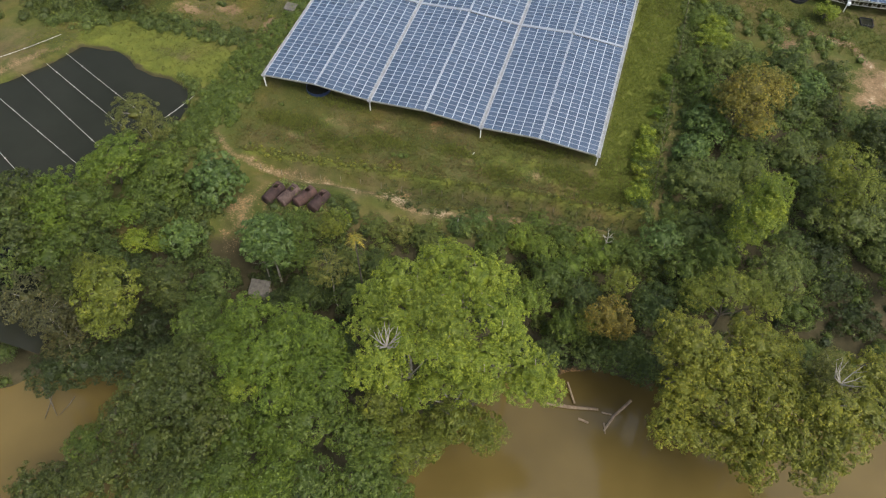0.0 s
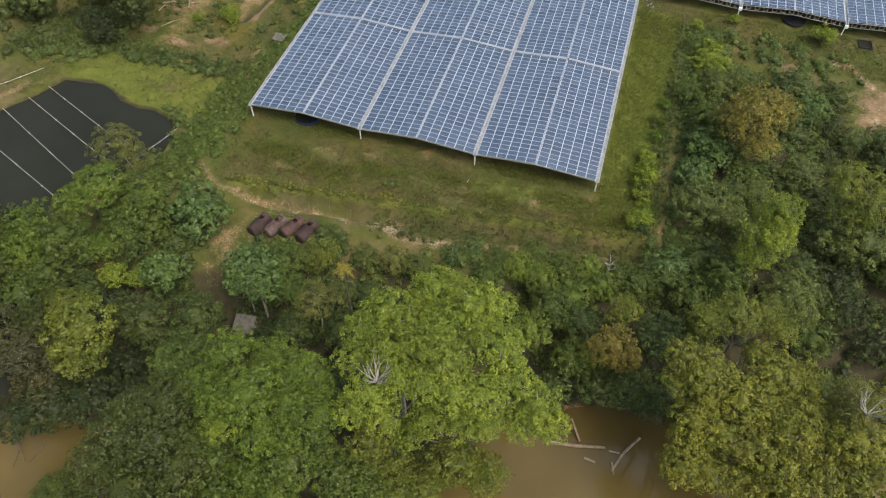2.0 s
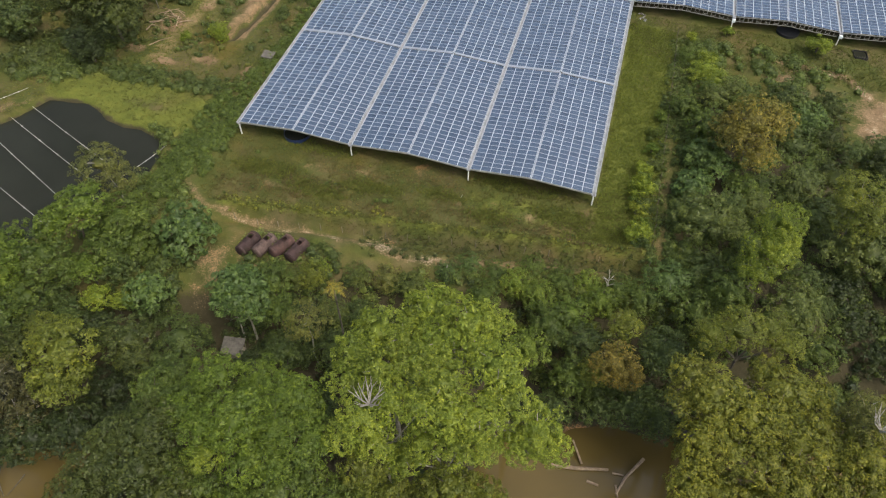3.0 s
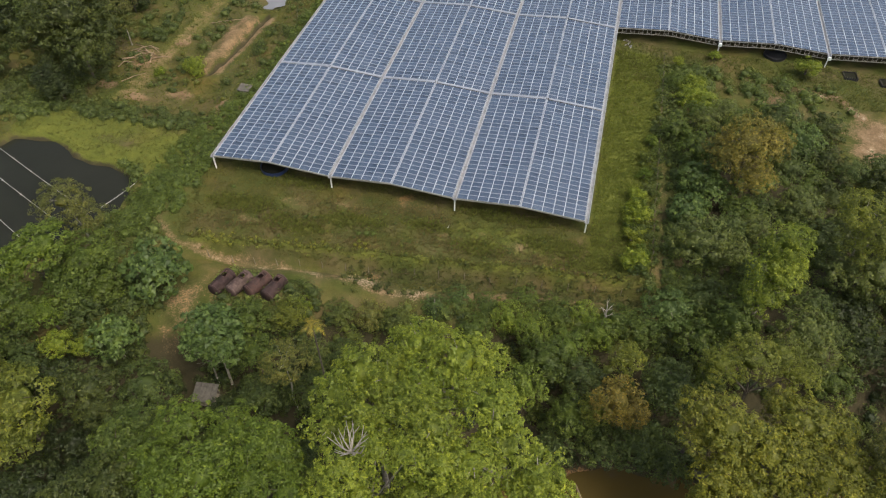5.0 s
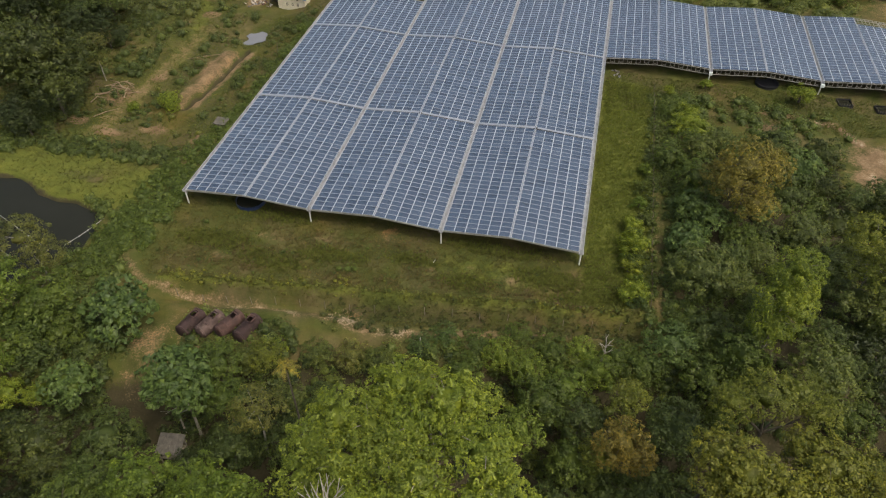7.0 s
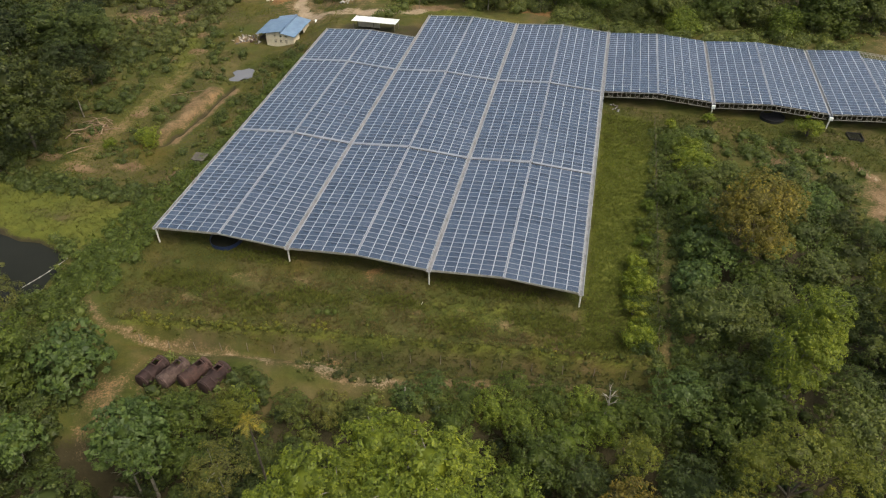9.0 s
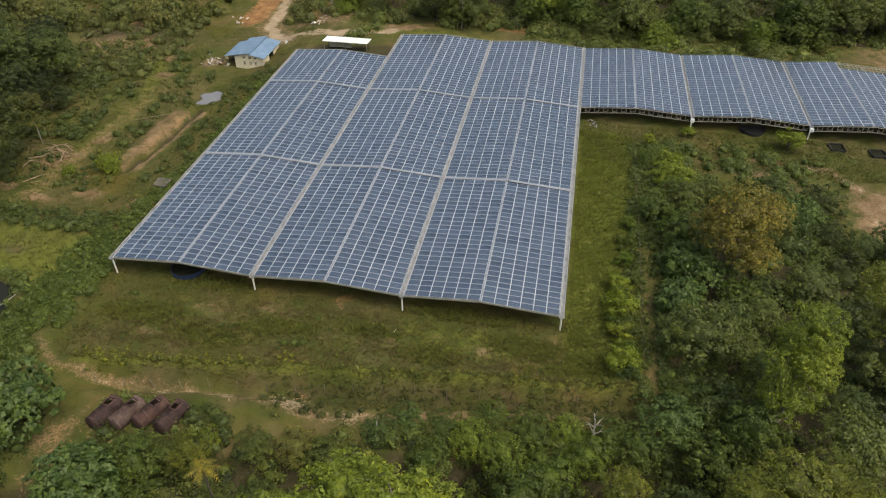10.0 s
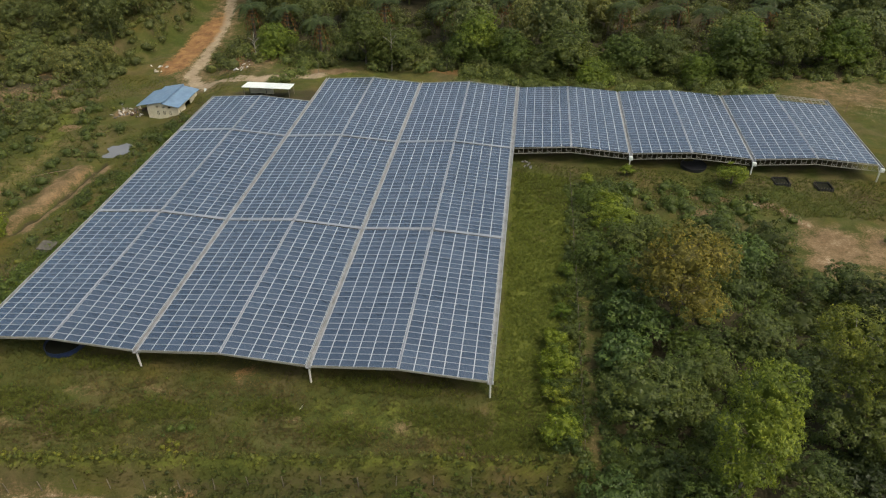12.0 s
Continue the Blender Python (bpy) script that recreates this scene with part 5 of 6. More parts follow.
GOLDEN = [
    ("gold", "dome", [(14.1, -34.3, 12, 2.5), (16.8, -35.6, 12, 3.0), (14.4, -36.1, 10, 2.4)]),
    ("gold", "dome", [(24.5, -32.8, 11, 3.0), (27.8, -32.2, 10, 2.8), (23.3, -29.8, 9, 2.3)]),
    ("gold", "dome", [(20.8, -37.1, 11, 3.1), (18.0, -38.0, 10, 2.6), (23.9, -37.5, 11, 2.8)]),
    ("gold", "dome", [(16.6, -40.4, 9, 2.9), (19.7, -40.6, 9, 2.8), (16.3, -42.1, 7, 2.6)]),
    ("gold", "dome", [(23.4, -40.9, 9, 3.1), (26.3, -38.8, 11, 3.1), (29.2, -35.8, 10, 2.7)]),
    ("olive", "airy", [(32.2, -33.9, 13, 2.4), (33.2, -36.0, 13, 2.8), (31.7, -34.7, 10, 2.3)]),
    ("gold", "dome", [(32.8, -39.0, 12, 2.9), (30.8, -39.1, 10, 2.9)]),
    ("gold", "dome", [(16.4, -44.4, 5, 2.7), (19.5, -43.8, 5, 2.8)]),
    ("gold", "dome", [(23.0, -43.5, 5, 3.1), (26.8, -42.8, 8, 3.4), (30.3, -42.4, 8, 3.0)]),
    ("gold", "dome", [(34.9, -41.4, 9, 3.4), (38.0, -37.0, 10, 3.7), (38.6, -31.9, 10, 3.2)]),
    ("gold", "dome", [(27.4, -44.8, 3, 3.2), (34.4, -43.4, 4, 3.6)]),
]
EASTERN = [
    ("ochre", "fine", [(21.4, 15.9, 10, 5.2), (19.1, 14.8, 8, 3.8), (25.6, 19.6, 8, 3.7), (23.3, 12.8, 6, 3.5)]),
    ("lime", "tall", [(24.0, -9.2, 14, 2.7), (23.5, -10.2, 11, 3.0), (25.9, -8.4, 8, 2.7), (23.1, -11.0, 6, 2.9)]),
    ("dusky", "dome", [(15.8, -1.1, 4, 4.1), (19.9, -0.6, 3, 2.8)]),
    ("blue", "broad", [(16.0, 13.8, 3, 3.0), (18.0, 12.2, 2.5, 2.6)]),
    ("blue", "broad", [(14.8, 7.3, 2, 3.1)]),
    ("green", "dome", [(16.2, 21.2, 3, 3.5)]),
    ("green", "dome", [(12.2, 27.5, 2, 2.9)]),
    ("yellow", "dome", [(15.1, 38.3, 1.6, 2.8), (17.5, 36.7, 1.4, 2.1)]),
    ("green", "dome", [(12.4, 42.9, 1.4, 2.6)]),
    ("dark", "dome", [(29.9, 34.5, 2, 3.7)]),
    ("blue", "dome", [(33.6, 29.8, 1.5, 3.8)]),
    ("dull", "dome", [(37.9, 34.9, 1, 3.5)]),
    ("dark", "dome", [(31.5, 24.0, 0, 3.8)]),
    ("dull", "dome", [(37.0, 26.4, 0, 3.8)]),
    ("dusky", "dome", [(31.8, 12.4, 1.5, 3.7)]),
    ("dull", "dome", [(37.7, 17.3, 0, 3.8)]),
    ("dark", "dome", [(33.8, 6.6, 1, 3.8)]),
    ("dull", "dome", [(38.1, 8.5, 1, 3.2)]),
    ("dark", "dome", [(25.9, 12.3, 0, 3.2)]),
    ("sunny", "airy", [(35.7, 2.6, 11, 3.7), (37.9, -0.4, 10, 3.4), (36.1, -0.2, 8, 3.3)]),
    ("dusky", "dome", [(35.4, -2.0, 4, 3.8), (39.6, -2.7, 5, 4.1)]),
    ("dull", "dome", [(45.7, 17.9, 3, 4.6), (44.9, 6.6, 4, 4.3)]),
    ("green", "dome", [(22.1, 9.2, 2, 2.8)]),
]
BANK = [
    ("blue", "dome", [(12.7, -12.0, 0.5, 3.4)]),
    ("green", "dome", [(9.5, -15.0, -1, 2.8)]),
    ("dark", "dome", [(17.4, -8.6, 0, 3.4)]),
    ("green", "dome", [(20.7, -13.6, 3, 3.1)]),
    ("dusky", "dome", [(28.4, -15.2, 5, 3.4), (30.2, -17.3, 4, 2.9)]),
    ("green", "dome", [(34.1, -17.1, -2, 3.4)]),
    ("sunny", "fine", [(20.2, -24.7, 10, 3.1), (17.1, -25.7, 9, 2.4), (24.0, -22.9, 9, 2.7), (26.4, -23.6, 7, 2.5)]),
    ("sunny", "dome", [(7.2, -22.9, 2.5, 2.3)]),
    ("autumn", "dome", [(6.6, -29.2, 2, 3.0), (8.7, -29.6, 1, 2.1)]),
    ("sunny", "dome", [(4.4, -29.7, 0.5, 2.1)]),
    ("dark", "dome", [(13.1, -24.1, 0, 3.6)]),
    ("dark", "dome", [(9.8, -31.5, -3, 3.4), (6.2, -32.1, -4, 3.1)]),
    ("dark", "dome", [(13.9, -31.6, -4, 3.4)]),
    ("dark", "dome", [(2.2, -24.8, -1, 2.9)]),
    ("green", "dome", [(1.6, -30.0, -2, 2.8)]),
    ("green", "dome", [(-2.6, -24.6, 1, 3.0)]),
    ("fresh", "dome", [(-4.9, -28.5, 0, 2.7)]),
    ("olive", "airy", [(-33.9, -35.1, 4, 3.1)]),
    ("dark", "dome", [(-31.1, -34.4, -3, 3.1)]),
    ("dark", "dome", [(-38.1, -36.4, -3, 3.1)]),
    ("blue", "broad", [(-45.3, -32.4, 4, 3.7), (-42.8, -33.9, 3, 2.8), (-46.0, -34.4, 3, 2.4)]),
    ("blue", "broad", [(-58.1, -24.2, 3, 4.1)]),
    ("green", "dome", [(-43.0, -28.0, 0.5, 3.0)]),
    ("dark", "dome", [(-29.8, -28.4, -3, 3.0)]),
    ("dark", "dome", [(0.3, -33.3, -5, 2.8)]),
    ("green", "dome", [(17.0, -16.1, 0, 3.3)]),
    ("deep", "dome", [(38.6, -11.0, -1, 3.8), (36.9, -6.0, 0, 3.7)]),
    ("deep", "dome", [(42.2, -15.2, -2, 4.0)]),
]
SHRUBS = [
    ("dusky", "dome", [(-32.0, -22.1, -1.5, 2.1)]),
    ("olive", "dome", [(-27.6, -21.7, -1.5, 2.2)]),
    ("blue", "dome", [(-16.4, -16.3, -1.2, 2.3)]),
    ("blue", "dome", [(-19.3, -18.0, -1.2, 1.9)]),
    ("green", "dome", [(-12.2, -16.4, -1.2, 2.2)]),
    ("fresh", "dome", [(-8.8, -17.7, -0.8, 2.3)]),
    ("fresh", "dome", [(-5.1, -19.2, -0.5, 2.5)]),
    ("green", "dome", [(-7.0, -14.0, -1.2, 2.1)]),
    ("green", "dome", [(-2.3, -15.6, -1, 2.4)]),
    ("fresh", "dome", [(1.4, -14.5, -1, 2.0)]),
    ("grass", "dome", [(3.5, -17.3, -1, 2.5)]),
    ("grass", "dome", [(-0.2, -20.9, -0.5, 2.6)]),
    ("green", "dome", [(6.2, -14.2, -1, 2.2)]),
    ("sunny", "dome", [(-38.4, -24.4, -1, 2.2)]),
    ("yellow", "dome", [(-37.2, -22.0, -1.4, 1.6)]),
    ("dusky", "dome", [(-40.9, -25.1, -1, 2.1)]),
    ("dusky", "dome", [(-23.5, -21.8, -1.5, 2.4)]),
    ("green", "dome", [(-13.0, -19.9, -2, 2.4)]),
    ("dusky", "dome", [(-32.9, -29.5, -2, 2.3)]),
    ("green", "dome", [(-40.8, -31.5, -1, 2.6)]),
]

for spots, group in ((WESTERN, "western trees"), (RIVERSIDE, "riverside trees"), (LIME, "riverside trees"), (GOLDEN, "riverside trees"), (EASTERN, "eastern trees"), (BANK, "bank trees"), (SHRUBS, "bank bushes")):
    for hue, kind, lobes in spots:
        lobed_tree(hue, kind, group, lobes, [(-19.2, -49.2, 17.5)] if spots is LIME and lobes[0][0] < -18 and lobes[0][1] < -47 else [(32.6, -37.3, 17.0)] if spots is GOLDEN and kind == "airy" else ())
TAKEN = [q for spots in (WESTERN, RIVERSIDE, LIME, GOLDEN, EASTERN, BANK, SHRUBS) for _, _, lobes in spots for q in lobes]


def young_trees(n, x0, x1, y0, y1, hues, group, ok):
    """Lower trees that fill the gaps between the tall ones."""
    for _ in range(n):
        x, y, r = random.uniform(x0, x1), random.uniform(y0, y1), random.uniform(1.7, 2.8)
        z = height(x, y)
        if z < WATER + 0.5 or not ok(x, y) or any(math.hypot(x - a, y - b) < 0.75 * (r + q) for a, b, _, q in TAKEN):
            continue
        q = (x, y, z + r * 0.9 + random.uniform(0.5, 2.2), r)
        TAKEN.append(q)
        lobed_tree(random.choice(hues), "dome", group, [q])


# deep hues here darken the gaps by colour, as shade would
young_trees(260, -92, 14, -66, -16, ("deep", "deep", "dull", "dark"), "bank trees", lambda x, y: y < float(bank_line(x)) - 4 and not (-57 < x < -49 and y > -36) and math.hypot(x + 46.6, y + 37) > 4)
young_trees(280, 13.5, 60, -36, 42, ("dark", "dark", "dusky", "green"), "eastern trees", lambda x, y: not (x > 36 and y > 24) and not (y > 36))
for x, y, z, r in ((6.9, 4.7, 1.6, 2.3), (7.1, -4.3, 1.5, 2.0), (6.8, 9.6, 1.2, 1.6), (6.7, 0.6, 1.0, 1.6), (-88, 27, -2.6, 1.5), (36.7, 53.6, 2.2, 2.2), (19.6, 54.6, 1.2, 1.1), (15.1, 43.1, 1.6, 2.2), (16.4, 39.1, 1.6, 2.3), (12.4, 50.5, 1.2, 1.2)):
    tree(x, y, z, r, "bush", "yellow", "bright bushes")
for x, y, r in ((7.6, 1.8, 1.5), (8.0, -2.2, 1.3), (7.4, 7.2, 1.5), (8.3, 11.8, 1.4), (7.9, 15.5, 1.2), (8.2, 19.5, 1.3), (8.0, -6.3, 1.2), (8.4, 24.5, 1.2), (6.4, 2.6, 1.0)):
    tree(x, y, 0.9, r, "bush", ("green", "dark", "grass")[count % 3], "fence bushes")
for x, y, z, r in ((-95.4, 21.6, 8, 9.2), (-105.0, 44.2, 4, 4.6), (-117.6, 45.9, 8, 8.0), (-107.0, 29.5, 6, 6.3), (-112.4, 52.0, 6, 7.1), (-109.5, 60.7, 4, 6.2), (-128.6, 64.5, 6, 7.7), (-96.8, 13.1, 2, 4.7), (-102.6, 48.6, 1, 4.7)):
    wood_tree(x - 4, y, z, r, ("deep", "dull", "dark")[int(x) % 3], "western woods")
for x, y, z, r in ((-10.0, 107.9, 7, 6.3), (-13.6, 104.5, 4, 5.3), (-3.1, 105.6, 4, 6.6), (-36.8, 103.8, 8, 6.5), (-29.3, 104.8, 4, 6.6), (-60.6, 108.6, 3, 5.5), (9.7, 104.0, 5, 7.7), (22.5, 104.5, 4, 6.4), (31.9, 107.4, 4, 6.5), (47.0, 105.1, 6, 7.5), (50.3, 111.2, 8, 5.1), (59.4, 108.4, 6, 6.9), (73.1, 112.9, 5, 7.7), (38.5, 100.9, 2, 5.0), (15.9, 96.9, 2, 4.5), (4.9, 99.0, 2, 5.1), (52.2, 103.6, 1, 4.5)):
    wood_tree(x, y, z, r, ("fresh", "dusky", "green", "grass", "dusky")[int(x) % 5], "northern woods")
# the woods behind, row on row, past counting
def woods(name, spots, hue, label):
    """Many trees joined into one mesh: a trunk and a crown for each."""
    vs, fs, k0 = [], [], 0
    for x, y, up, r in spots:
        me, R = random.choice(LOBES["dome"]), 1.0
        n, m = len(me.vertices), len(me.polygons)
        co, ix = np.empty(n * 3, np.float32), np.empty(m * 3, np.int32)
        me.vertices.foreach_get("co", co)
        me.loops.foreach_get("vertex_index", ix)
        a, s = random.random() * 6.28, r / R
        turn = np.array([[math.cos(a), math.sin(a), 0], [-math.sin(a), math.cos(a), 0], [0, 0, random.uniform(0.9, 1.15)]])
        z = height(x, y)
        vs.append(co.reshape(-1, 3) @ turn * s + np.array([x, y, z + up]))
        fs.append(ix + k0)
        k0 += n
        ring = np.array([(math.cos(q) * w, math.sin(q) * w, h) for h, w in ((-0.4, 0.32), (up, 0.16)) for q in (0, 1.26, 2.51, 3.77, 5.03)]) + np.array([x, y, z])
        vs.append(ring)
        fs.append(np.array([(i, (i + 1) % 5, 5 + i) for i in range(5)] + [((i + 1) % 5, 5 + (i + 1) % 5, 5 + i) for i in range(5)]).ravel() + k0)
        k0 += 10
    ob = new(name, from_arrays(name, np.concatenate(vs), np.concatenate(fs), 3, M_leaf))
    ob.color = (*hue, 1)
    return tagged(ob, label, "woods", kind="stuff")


PALMS = [(-48.4, 107), (-59, 115.6), (24.2, 125.3), (34.6, 124.4), (45.1, 125.5), (56.7, 124.8), (71.5, 130), (-69, 118), (10, 126), (-5, 130), (86, 127), (-36, 124), (-20, 121), (62, 136), (40, 136)]
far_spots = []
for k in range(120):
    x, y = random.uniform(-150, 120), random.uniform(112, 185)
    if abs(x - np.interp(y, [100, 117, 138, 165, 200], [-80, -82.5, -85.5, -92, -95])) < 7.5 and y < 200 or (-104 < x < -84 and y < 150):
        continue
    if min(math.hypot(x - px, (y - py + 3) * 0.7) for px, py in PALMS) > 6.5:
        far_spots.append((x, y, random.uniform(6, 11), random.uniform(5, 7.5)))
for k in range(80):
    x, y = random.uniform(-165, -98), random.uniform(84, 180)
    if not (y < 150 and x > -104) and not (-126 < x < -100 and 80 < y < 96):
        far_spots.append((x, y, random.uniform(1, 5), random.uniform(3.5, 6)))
# leaf colours are lightened and greyed to carry the haze of distance
woods("northern_woods", far_spots[0::3], (0.128, 0.146, 0.048), "distant woods of mid-green trees, haze put into their colour")
woods("shaded_woods", far_spots[1::3], (0.096, 0.114, 0.040), "distant woods of dark green trees, haze put into their colour")
woods("pale_woods", far_spots[2::3], (0.146, 0.150, 0.050), "distant woods of olive-green trees, paled by haze put into their colour")
for k in range(46):
    x, y = random.uniform(-190, -112), random.uniform(0, 84)
    lobed_tree(("dull", "deep", "deep", "dark")[k % 4], "dome", "western woods", [(x, y, height(x, y) + random.uniform(3, 9), random.uniform(4, 6))])
for k in range(40):
    x, y = random.uniform(50, 130), random.uniform(-30, 60)
    if x < 76 and y > 18:
        continue
    lobed_tree(("dark", "green", "dusky")[k % 3], "dome", "eastern woods", [(x, y, height(x, y) + random.uniform(4, 8), random.uniform(3.5, 5.5))])


def frond(length, droop, n=9, wide=0.55):
    """One palm frond: a bent midrib with rows of narrow leaflets."""
    v, f = [], []
    for k in range(n):
        u0, u1 = k / n, (k + 0.8) / n
        for s in (-1, 1):
            def at(u):
                return np.array([length * u, 0, length * (0.55 * u - droop * u * u)])
            a, b = at(u0), at(u1)
            w = wide * length * 0.45 * math.sin(math.pi * (0.12 + 0.85 * u0))
            tip = (a + b) / 2 + np.array([w * 0.5, s * w, -w * 0.45])
            i = len(v)
            v += [a, b, tip]
            f += [(i, i + 1, i + 2)]
    return np.array(v), np.array(f)


def palm_crown(name, many, length, dead=0):
    vs, fs, k0 = [], [], 0
    for k in range(many):
        v, f = frond(length * random.uniform(0.85, 1.1), random.uniform(0.45, 1.3), 10)
        a = 2.4 * k + random.uniform(-0.2, 0.2)
        c, s = math.cos(a), math.sin(a)
        v = v @ np.array([[c, s, 0], [-s, c, 0], [0, 0, 1]])
        vs.append(v)
        fs.append(f + k0)
        k0 += len(v)
    return from_arrays(name, np.concatenate(vs), np.concatenate(fs).ravel(), 3, M_leaf)


def dead_skirt(name, many, length):
    vs, fs, k0 = [], [], 0
    for k in range(many):
        v, f = frond(length * random.uniform(0.8, 1.1), 1.9, 8, 0.22)
        v[:, 2] -= v[:, 0] * 0.9
        a = 2.4 * k
        c, s = math.cos(a), math.sin(a)
        v = v @ np.array([[c, s, 0], [-s, c, 0], [0, 0, 1]])
        vs.append(v)
        fs.append(f + k0)
        k0 += len(v)
    return from_arrays(name, np.concatenate(vs), np.concatenate(fs).ravel(), 3, M_leaf)


PALM, SKIRT, YOUNG = palm_crown("palm_crown", 30, 4.6), dead_skirt("dead_fronds", 16, 3.2), palm_crown("young_palm_crown", 13, 1.55)


def palm(x, y, h, colour, label, young=False):
    z = height(x, y)
    e = empty("palm_tree", (x, y, z), label=label, category="palm tree", group="palms")
    bm = tube(bmesh.new(), [(0, 0, -0.3), (0.1, 0, h * 0.5), (0, 0, h)], [0.16, 0.13, 0.1] if young else [0.42, 0.36, 0.34], 9)
    part("trunk", bm, M_bark, e)
    c = part("crown", YOUNG if young else PALM, None, e, at=(0, 0, h))
    c.color = (*colour, 1)
    if not young:
        d = part("dead_fronds", SKIRT, None, e, "hanging brown dead fronds", at=(0, 0, h - 0.1))
        d.color = (0.16, 0.085, 0.04, 1)


palm(-30.0, -33.2, 10.8 - height(-30.0, -33.2), (0.20, 0.165, 0.025), "slim yellowing palm among riverside trees", True)
for x, y in PALMS:
    palm(x, y, 9.5 - height(x, y) + random.uniform(-0.6, 1.2), (0.055, 0.075, 0.025), "oil palm with brown hanging dead fronds")


def bare_tree(x, y, h, label):
    z = height(x, y)
    bm = tube(bmesh.new(), [(0, 0, -0.3), (0.2, 0, h * 0.5), (0.1, 0.2, h)], [0.16, 0.12, 0.06], 7)
    for k in range(7):
        a, u = 2.4 * k, 0.45 + 0.07 * k
        p = Vector((0.15, 0.1, h * u))
        q = p + Vector((math.cos(a), math.sin(a), 0.9)) * h * 0.22
        tube(bm, [p, p.lerp(q, 0.5) + Vector((0, 0, 0.1)), q], [0.07, 0.05, 0.02], 5, False)
        tube(bm, [p.lerp(q, 0.5), q + Vector((math.sin(a), math.cos(a), 0.2)) * h * 0.08], [0.04, 0.015], 5, False)
    ob = part("bare_tree", bm, M_palebark, None, at=(x, y, z))
    tagged(ob, "pale leafless tree with forked branches", "tree")


for p in ((4.0, -15.5, 4.5), (-46.5, -33.5, 9), (-30, 101, 9), (-20, -46, 14), (34, -33, 14), (-64, 104, 6)):
    bare_tree(*p, "")


lobed_tree("olive", "airy", "western woods", [(-100.5, 36.5, 4.5, 3.0), (-99.5, 35.5, 2.0, 2.0)])
lobed_tree("yellow", "dome", "bright bushes", [(-81.4, 29.4, -1.4, 2.0), (-80.6, 28.6, -2.4, 1.6)])


# ---- low growth ----
def open_ground(x, y):
    """True where tall plants keep away: roofs, tracks, water, house, clearings."""
    if -63.5 < x < 0.6 and 3 < y < 88 or 0 < x < 63 and 57 < y < 88:
        return True
    if float(pond_depth(x, y)) > 0.02 or height(x, y) < WATER + 0.4:
        return True
    if -88 < x < -70 and 71 < y < 87 or -60 < x < -46 and 79 < y < 86:
        return True
    if float(along(np.array(x), np.array(y), ROAD, 2.4)) > 0.3 or float(along(np.array(x), np.array(y), PATH_FRONT, 1.0)) > 0.5:
        return True
    tx = float(np.interp(y, TRENCH_Y, TRENCH_X))
    if 28 < y < 55 and -float(np.interp(y, [28, 34, 48, 54], [2.6, 4.0, 5.6, 4.5])) < x - tx < 3.2:
        return True
    return math.hypot((x + 78.2) / 4, (y - 61.6) / 4.5) < 1 or math.hypot((x + 46) / 6, (y + 21.5) / 2.6) < 1


def not_bare(x, y):
    return not any(math.hypot((x - a) / c, (y - b) / d) < random.uniform(0.5, 1.3) for a, b, c, d in BARE)


def growth(name, spots, label, category, hue, size, dens):
    clumps = [(np.array([x, y, height(x, y) + r * 0.25]), r, 0.8) for x, y, r in spots]
    me = foliage(name, clumps, dens, size, M_leaf, low=-0.05)
    ob = new(name, me)
    ob.color = (*hue, 1)
    return tagged(ob, label, category, kind="stuff")


def scatter(n, x0, x1, y0, y1, r0, r1, ok=lambda x, y: True):
    out = []
    for _ in range(n):
        x, y = random.uniform(x0, x1), random.uniform(y0, y1)
        if not open_ground(x, y) and ok(x, y):
            out.append((x, y, random.uniform(r0, r1)))
    return out


def wooded(x, y):
    return y < float(bank_line(x)) - 1 or x > 11.5


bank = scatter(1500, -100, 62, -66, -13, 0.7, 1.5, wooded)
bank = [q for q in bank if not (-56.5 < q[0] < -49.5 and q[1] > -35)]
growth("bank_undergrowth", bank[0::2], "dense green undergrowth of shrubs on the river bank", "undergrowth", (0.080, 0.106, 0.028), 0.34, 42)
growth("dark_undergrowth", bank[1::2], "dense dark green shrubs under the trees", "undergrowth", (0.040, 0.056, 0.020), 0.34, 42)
growth("bank_top_shrubs", scatter(300, -41, 13, -28, -14.5, 0.6, 1.3, lambda x, y: y < float(bank_line(x)) - 0.3), "olive green shrubs along the top of the bank", "shrubs", (0.102, 0.124, 0.031), 0.3, 42)
growth("eastern_undergrowth", scatter(260, 11.8, 24, -20, 6, 0.6, 1.2) + scatter(760, 12.6, 62, -14, 51, 0.7, 1.8, lambda x, y: not (39 < x < 66 and y > 26 and random.random() < 0.97)), "dense green scrub east of the fence", "undergrowth", (0.084, 0.112, 0.030), 0.34, 36)
growth("western_scrub", scatter(260, -66.5, -63, -10, 66, 0.5, 1.1) + scatter(260, -73, -63.5, -14, 30, 0.6, 1.3, lambda x, y: x > -72 + 0.25 * max(0, y - 4)) + scatter(90, -72, -66, -16, -2, 0.7, 1.4), "bright green leafy weeds beside the roof", "weeds", (0.082, 0.112, 0.026), 0.34, 40)
growth("meadow_scrub", scatter(250, -112, -66, 12, 86, 0.35, 1.0, lambda x, y: abs(x + 91) > 2.4), "patchy olive and green scrub on open ground", "scrub", (0.098, 0.110, 0.03), 0.3, 40)
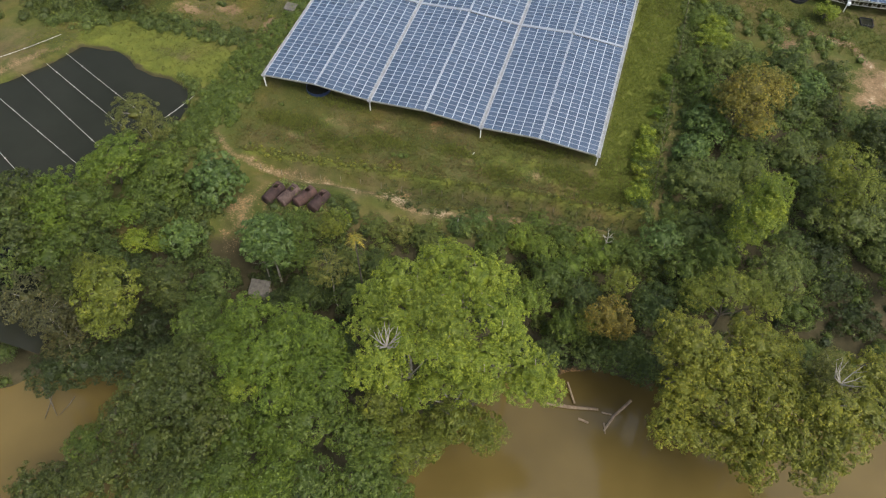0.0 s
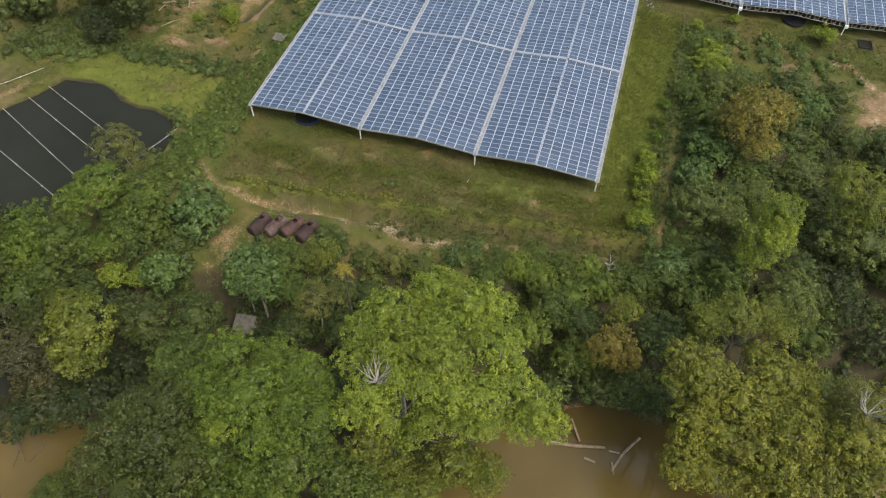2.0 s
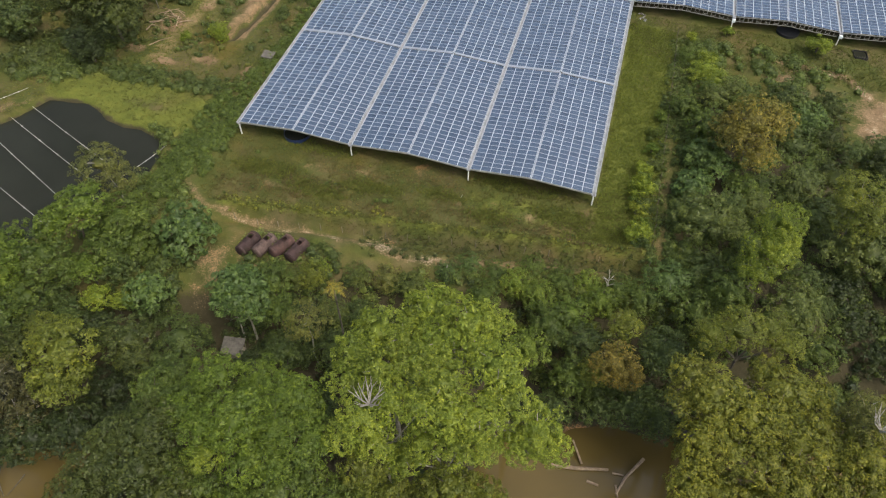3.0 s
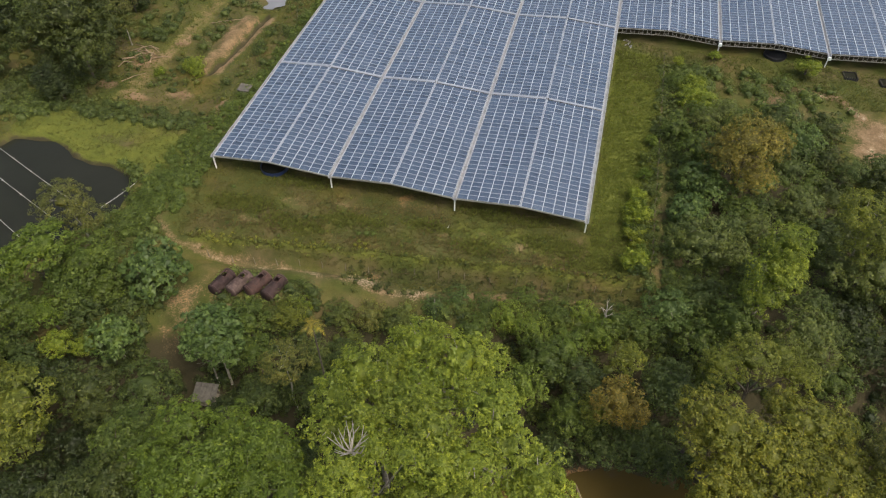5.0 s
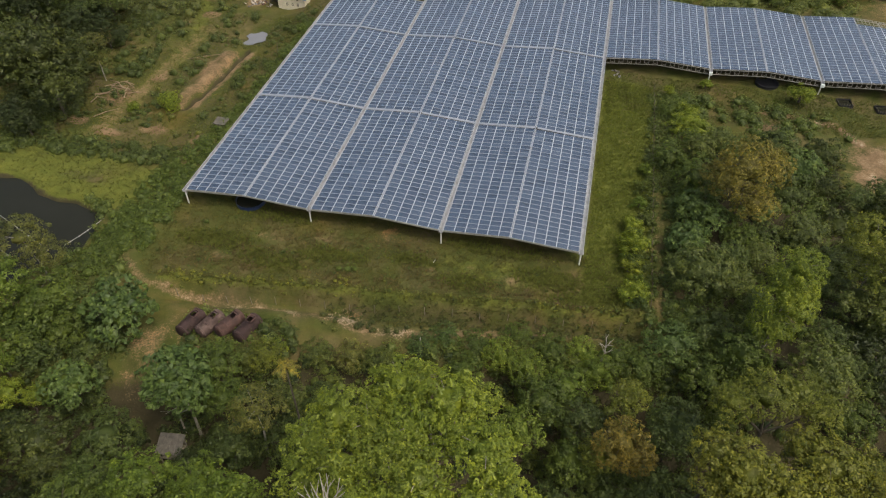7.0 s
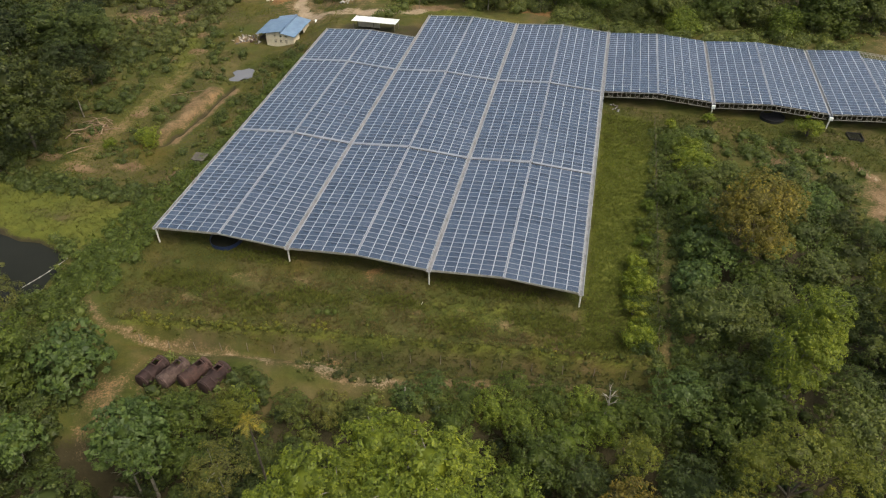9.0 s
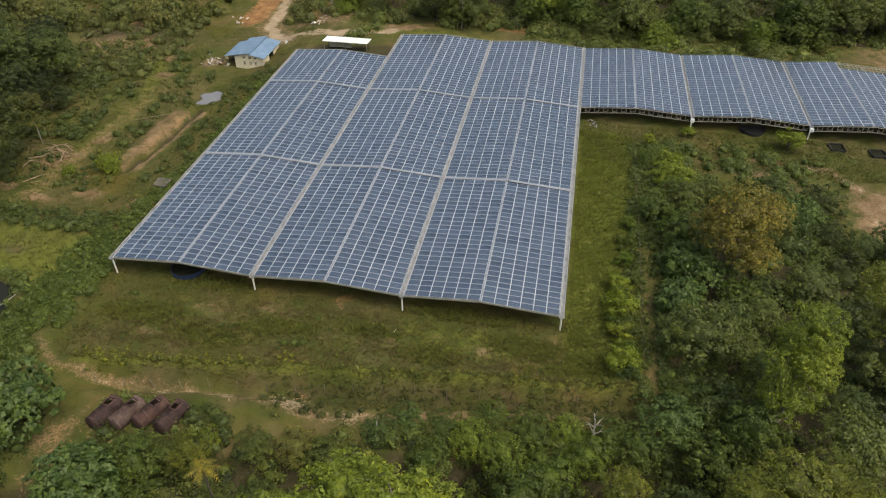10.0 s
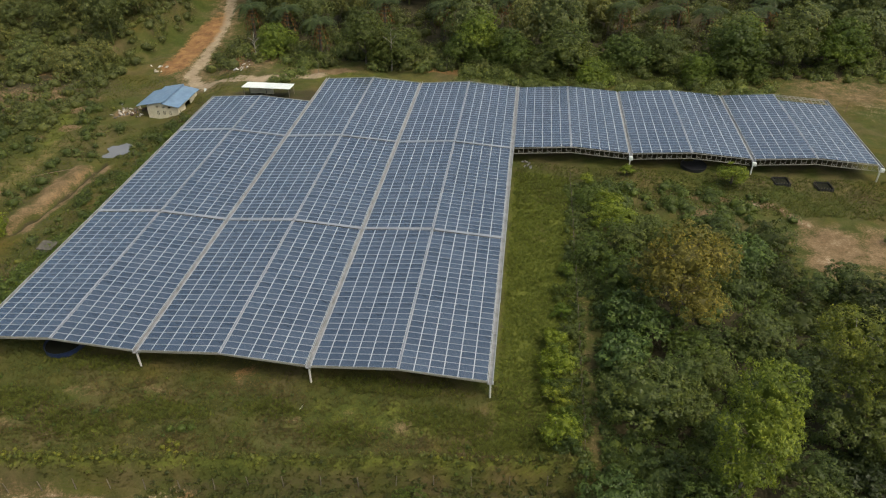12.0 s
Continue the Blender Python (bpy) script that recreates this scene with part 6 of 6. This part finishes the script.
growth("meadow_bushes", scatter(190, -108, -80, 38, 84, 0.6, 1.8, lambda x, y: abs(x - np.interp(y, [17, 30, 59, 68, 77], [-90, -91, -90.5, -94, -99])) > 3.2) + scatter(60, -100, -82, 22, 34, 0.5, 1.1, lambda x, y: abs(x + 90.5) > 3) + scatter(130, -100, -68, 9.5, 15.5, 0.6, 1.5) + scatter(50, -74, -66, 26, 72, 0.6, 1.4), "dark green bushes dotted over the open ground", "bushes", (0.078, 0.10, 0.028), 0.32, 40)
growth("pond_scrub", scatter(70, -112, -100, 4, 22, 0.8, 1.8) + scatter(40, -80, -74, -9, -1, 0.6, 1.2) + scatter(90, -78, -64, -28, -12, 0.7, 1.5), "green shrubs on the pond bank", "shrubs", (0.098, 0.124, 0.034), 0.36, 40)
thicket = [q for q in scatter(620, -150, -95, 2, 76, 1.0, 2.4) if q[0] < np.interp(q[1], [3, 9, 15, 24, 35, 52, 60, 75], [-114, -104, -98, -98, -102, -111, -104, -110])]
growth("western_thicket", thicket, "dense dark green thicket at the edge of the western woods", "undergrowth", (0.070, 0.086, 0.027), 0.42, 26)
growth("slope_undergrowth", scatter(330, -66, -35, -36, -19.5, 0.6, 1.4, lambda x, y: not (-50.5 < x < -41 and y > -24.2) and not (-56.5 < x < -49.5 and y > -35)), "dull green shrubs and weeds on the slope below the tanks", "undergrowth", (0.062, 0.082, 0.024), 0.34, 40)
growth("tank_weeds", [(-50.4, -22.4, 1.0), (-50.6, -20.6, 0.9), (-47.8, -24.6, 1.0), (-46.3, -24.6, 0.9), (-41.6, -20.6, 1.1), (-41.4, -22.4, 1.2), (-47.6, -19.6, 1.1), (-46.0, -19.4, 1.0), (-49.4, -19.2, 1.1), (-44.9, -23.6, 1.1), (-43.4, -24.0, 1.3), (-41.9, -24.6, 1.4), (-40, -23.6, 1.5), (-38.8, -22.0, 1.4), (-43.2, -19.6, 0.8), (-40.6, -25.8, 1.6), (-45.8, -22.4, 0.8), (-45.7, -21.0, 1.0), (-43.1, -21.6, 0.9)], "green climbing weeds over the rusted tanks", "weeds", (0.12, 0.145, 0.04), 0.3, 46)
growth("fence_weeds", scatter(420, 8.6, 13.4, -9, 30, 0.3, 0.8, lambda x, y: abs(x - 11.1) > 0.5) + scatter(260, 9, 14, 20, 51, 0.4, 1.0), "overgrown weeds along the wire fence", "weeds", (0.084, 0.108, 0.028), 0.26, 46)


def bund_spots(n, x0, x1, off, spread, r0, r1):
    xs = [random.uniform(x0, x1) for _ in range(n)]
    return [(x, float(np.interp(x, [-60, 10], [-15.2, -7.6])) + off + random.gauss(0, spread), random.uniform(r0, r1)) for x in xs]


growth("bund_weeds", bund_spots(150, -60, 9, 0.2, 0.7, 0.2, 0.5), "olive green weeds along the low bund", "weeds", (0.110, 0.122, 0.028), 0.22, 52)
growth("yellow_weeds", bund_spots(60, -58, -30, 0.9, 0.8, 0.25, 0.6) + bund_spots(16, -12, 6, 0.3, 0.5, 0.2, 0.4), "yellow-green flowering weeds beside the track", "weeds", (0.160, 0.160, 0.026), 0.22, 52)
# weeds kept dark and dense so their colour stands for the ditch's shade
growth("ditch_weeds", bund_spots(420, -34, 9, -2.2, 0.8, 0.15, 0.42) + bund_spots(70, -34, 9, -5.4, 1.0, 0.3, 0.7), "dull green ditch weeds, darkened to carry the shade before the bund", "weeds", (0.060, 0.070, 0.021), 0.2, 56)
growth("front_weeds", scatter(150, -62, 8, -13, -0.5, 0.15, 0.4, not_bare) + [(-32.6, -7.8, 1.0), (-33.8, -8.0, 0.8), (-31.6, -7.6, 0.7), (-43, -6.5, 0.6), (-57, -3, 0.7)], "low scattered weeds in the grass before the roof", "weeds", (0.072, 0.098, 0.024), 0.22, 52)
growth("northern_undergrowth", scatter(520, -70, 90, 89, 116, 1.0, 2.6, lambda x, y: not (57 < x and y < 104) and not (-70 < x < -56 and y < 108) and not (-50 < x < -14 and y < 100)), "dense green scrub at the edge of the woods", "undergrowth", (0.112, 0.136, 0.040), 0.42, 28)


def grass(name, n, x0, x1, y0, y1, h, hue, label, ok=lambda x, y: True):
    """Loose tufts of upright blades."""
    xs, ys = rng.uniform(x0, x1, n), rng.uniform(y0, y1, n)
    keep = np.array([not open_ground(a, b) and ok(a, b) for a, b in zip(xs, ys)])
    xs, ys = xs[keep], ys[keep]
    zs = land(xs, ys)
    m = len(xs)
    vs = []
    for k in range(4):
        a = rng.uniform(0, 6.28, m)
        s = h * rng.uniform(0.5, 1.3, m)
        lean = s * rng.uniform(0.7, 1.6, m)
        w = 0.05 + 0.1 * rng.random(m)
        dx, dy = np.cos(a), np.sin(a)
        base = np.stack([xs + dx * 0.1, ys + dy * 0.1, zs - 0.03], 1)
        side = np.stack([-dy * w, dx * w, 0 * w], 1)
        vs.append(np.stack([base - side, base + side, base + np.stack([dx * lean, dy * lean, s], 1)], 1).reshape(-1, 3))
    v = np.concatenate(vs)
    ob = new(name, from_arrays(name, v, np.arange(len(v)), 3, M_grass))
    ob.color = (*hue, 1)
    return tagged(ob, label, "grass", kind="stuff")


def in_spots(spots):
    return lambda x, y: any(math.hypot((x - a) / c, (y - b) / d) < random.uniform(0.5, 1.2) for a, b, c, d in spots)


GREENER = [(-15.8, -6.4, 4.4, 1.5), (-44, -8.5, 5, 2), (-4, -3.5, 6, 2), (-36, -5.5, 6, 1.6), (2, -6.5, 6, 1.8), (-54, -6, 6, 2), (-24, -4, 4, 1.4), (-47, 0.5, 6, 1.4), (-12, 0.5, 8, 1.2)]
REDDER = [(-40, -3, 7, 2), (-26, -2, 6, 2), (-10, -7, 6, 1.6), (-50, -10, 6, 1.5), (-30, -9.5, 9, 1.6), (0, -8, 5, 1.2), (-46, -7.5, 8, 2), (-20, -6.5, 6, 1.8), (-56, -10, 5, 2)]
grass("front_grass", 15000, -63, 9.5, -17, 3.5, 0.16, (0.090, 0.087, 0.026), "rough short grass before the solar roof", not_bare)
grass("tall_grass", 16000, -62, 9.5, -11, 3.5, 0.34, (0.100, 0.114, 0.023), "taller bright green grass in patches", in_spots(GREENER))
grass("dry_grass", 9000, -62, 9.5, -13, 2, 0.2, (0.120, 0.092, 0.044), "dry reddish-brown grass in patches", in_spots(REDDER))
grass("side_grass", 9000, 0.6, 10, -6, 53, 0.22, (0.112, 0.134, 0.024), "lush green grass between roof and fence", not_bare)
grass("west_grass", 17000, -112, -62, -6, 100, 0.2, (0.098, 0.104, 0.028), "rough grass west of the solar roof")
grass("yard_grass", 7000, 1, 64, 44, 58, 0.22, (0.10, 0.11, 0.030), "grass before the eastern wing")

def hill_scrub(n, x0, x1, y0, y1, r0, r1, ok):
    return [(x, y, random.uniform(r0, r1)) for x, y in ((random.uniform(x0, x1), random.uniform(y0, y1)) for _ in range(n)) if ok(x, y) and not open_ground(x, y)]


growth("hill_scrub", hill_scrub(720, -150, -97, 66, 170, 1.2, 2.6, lambda x, y: not (-125 < x < -100 and 80 < y < 95) or random.random() < 0.4) + hill_scrub(560, -78, 100, 102, 160, 1.6, 3.4, lambda x, y: not (57 < x and y < 112)), "dense olive green scrub on the hillside", "undergrowth", (0.098, 0.110, 0.036), 0.5, 14)
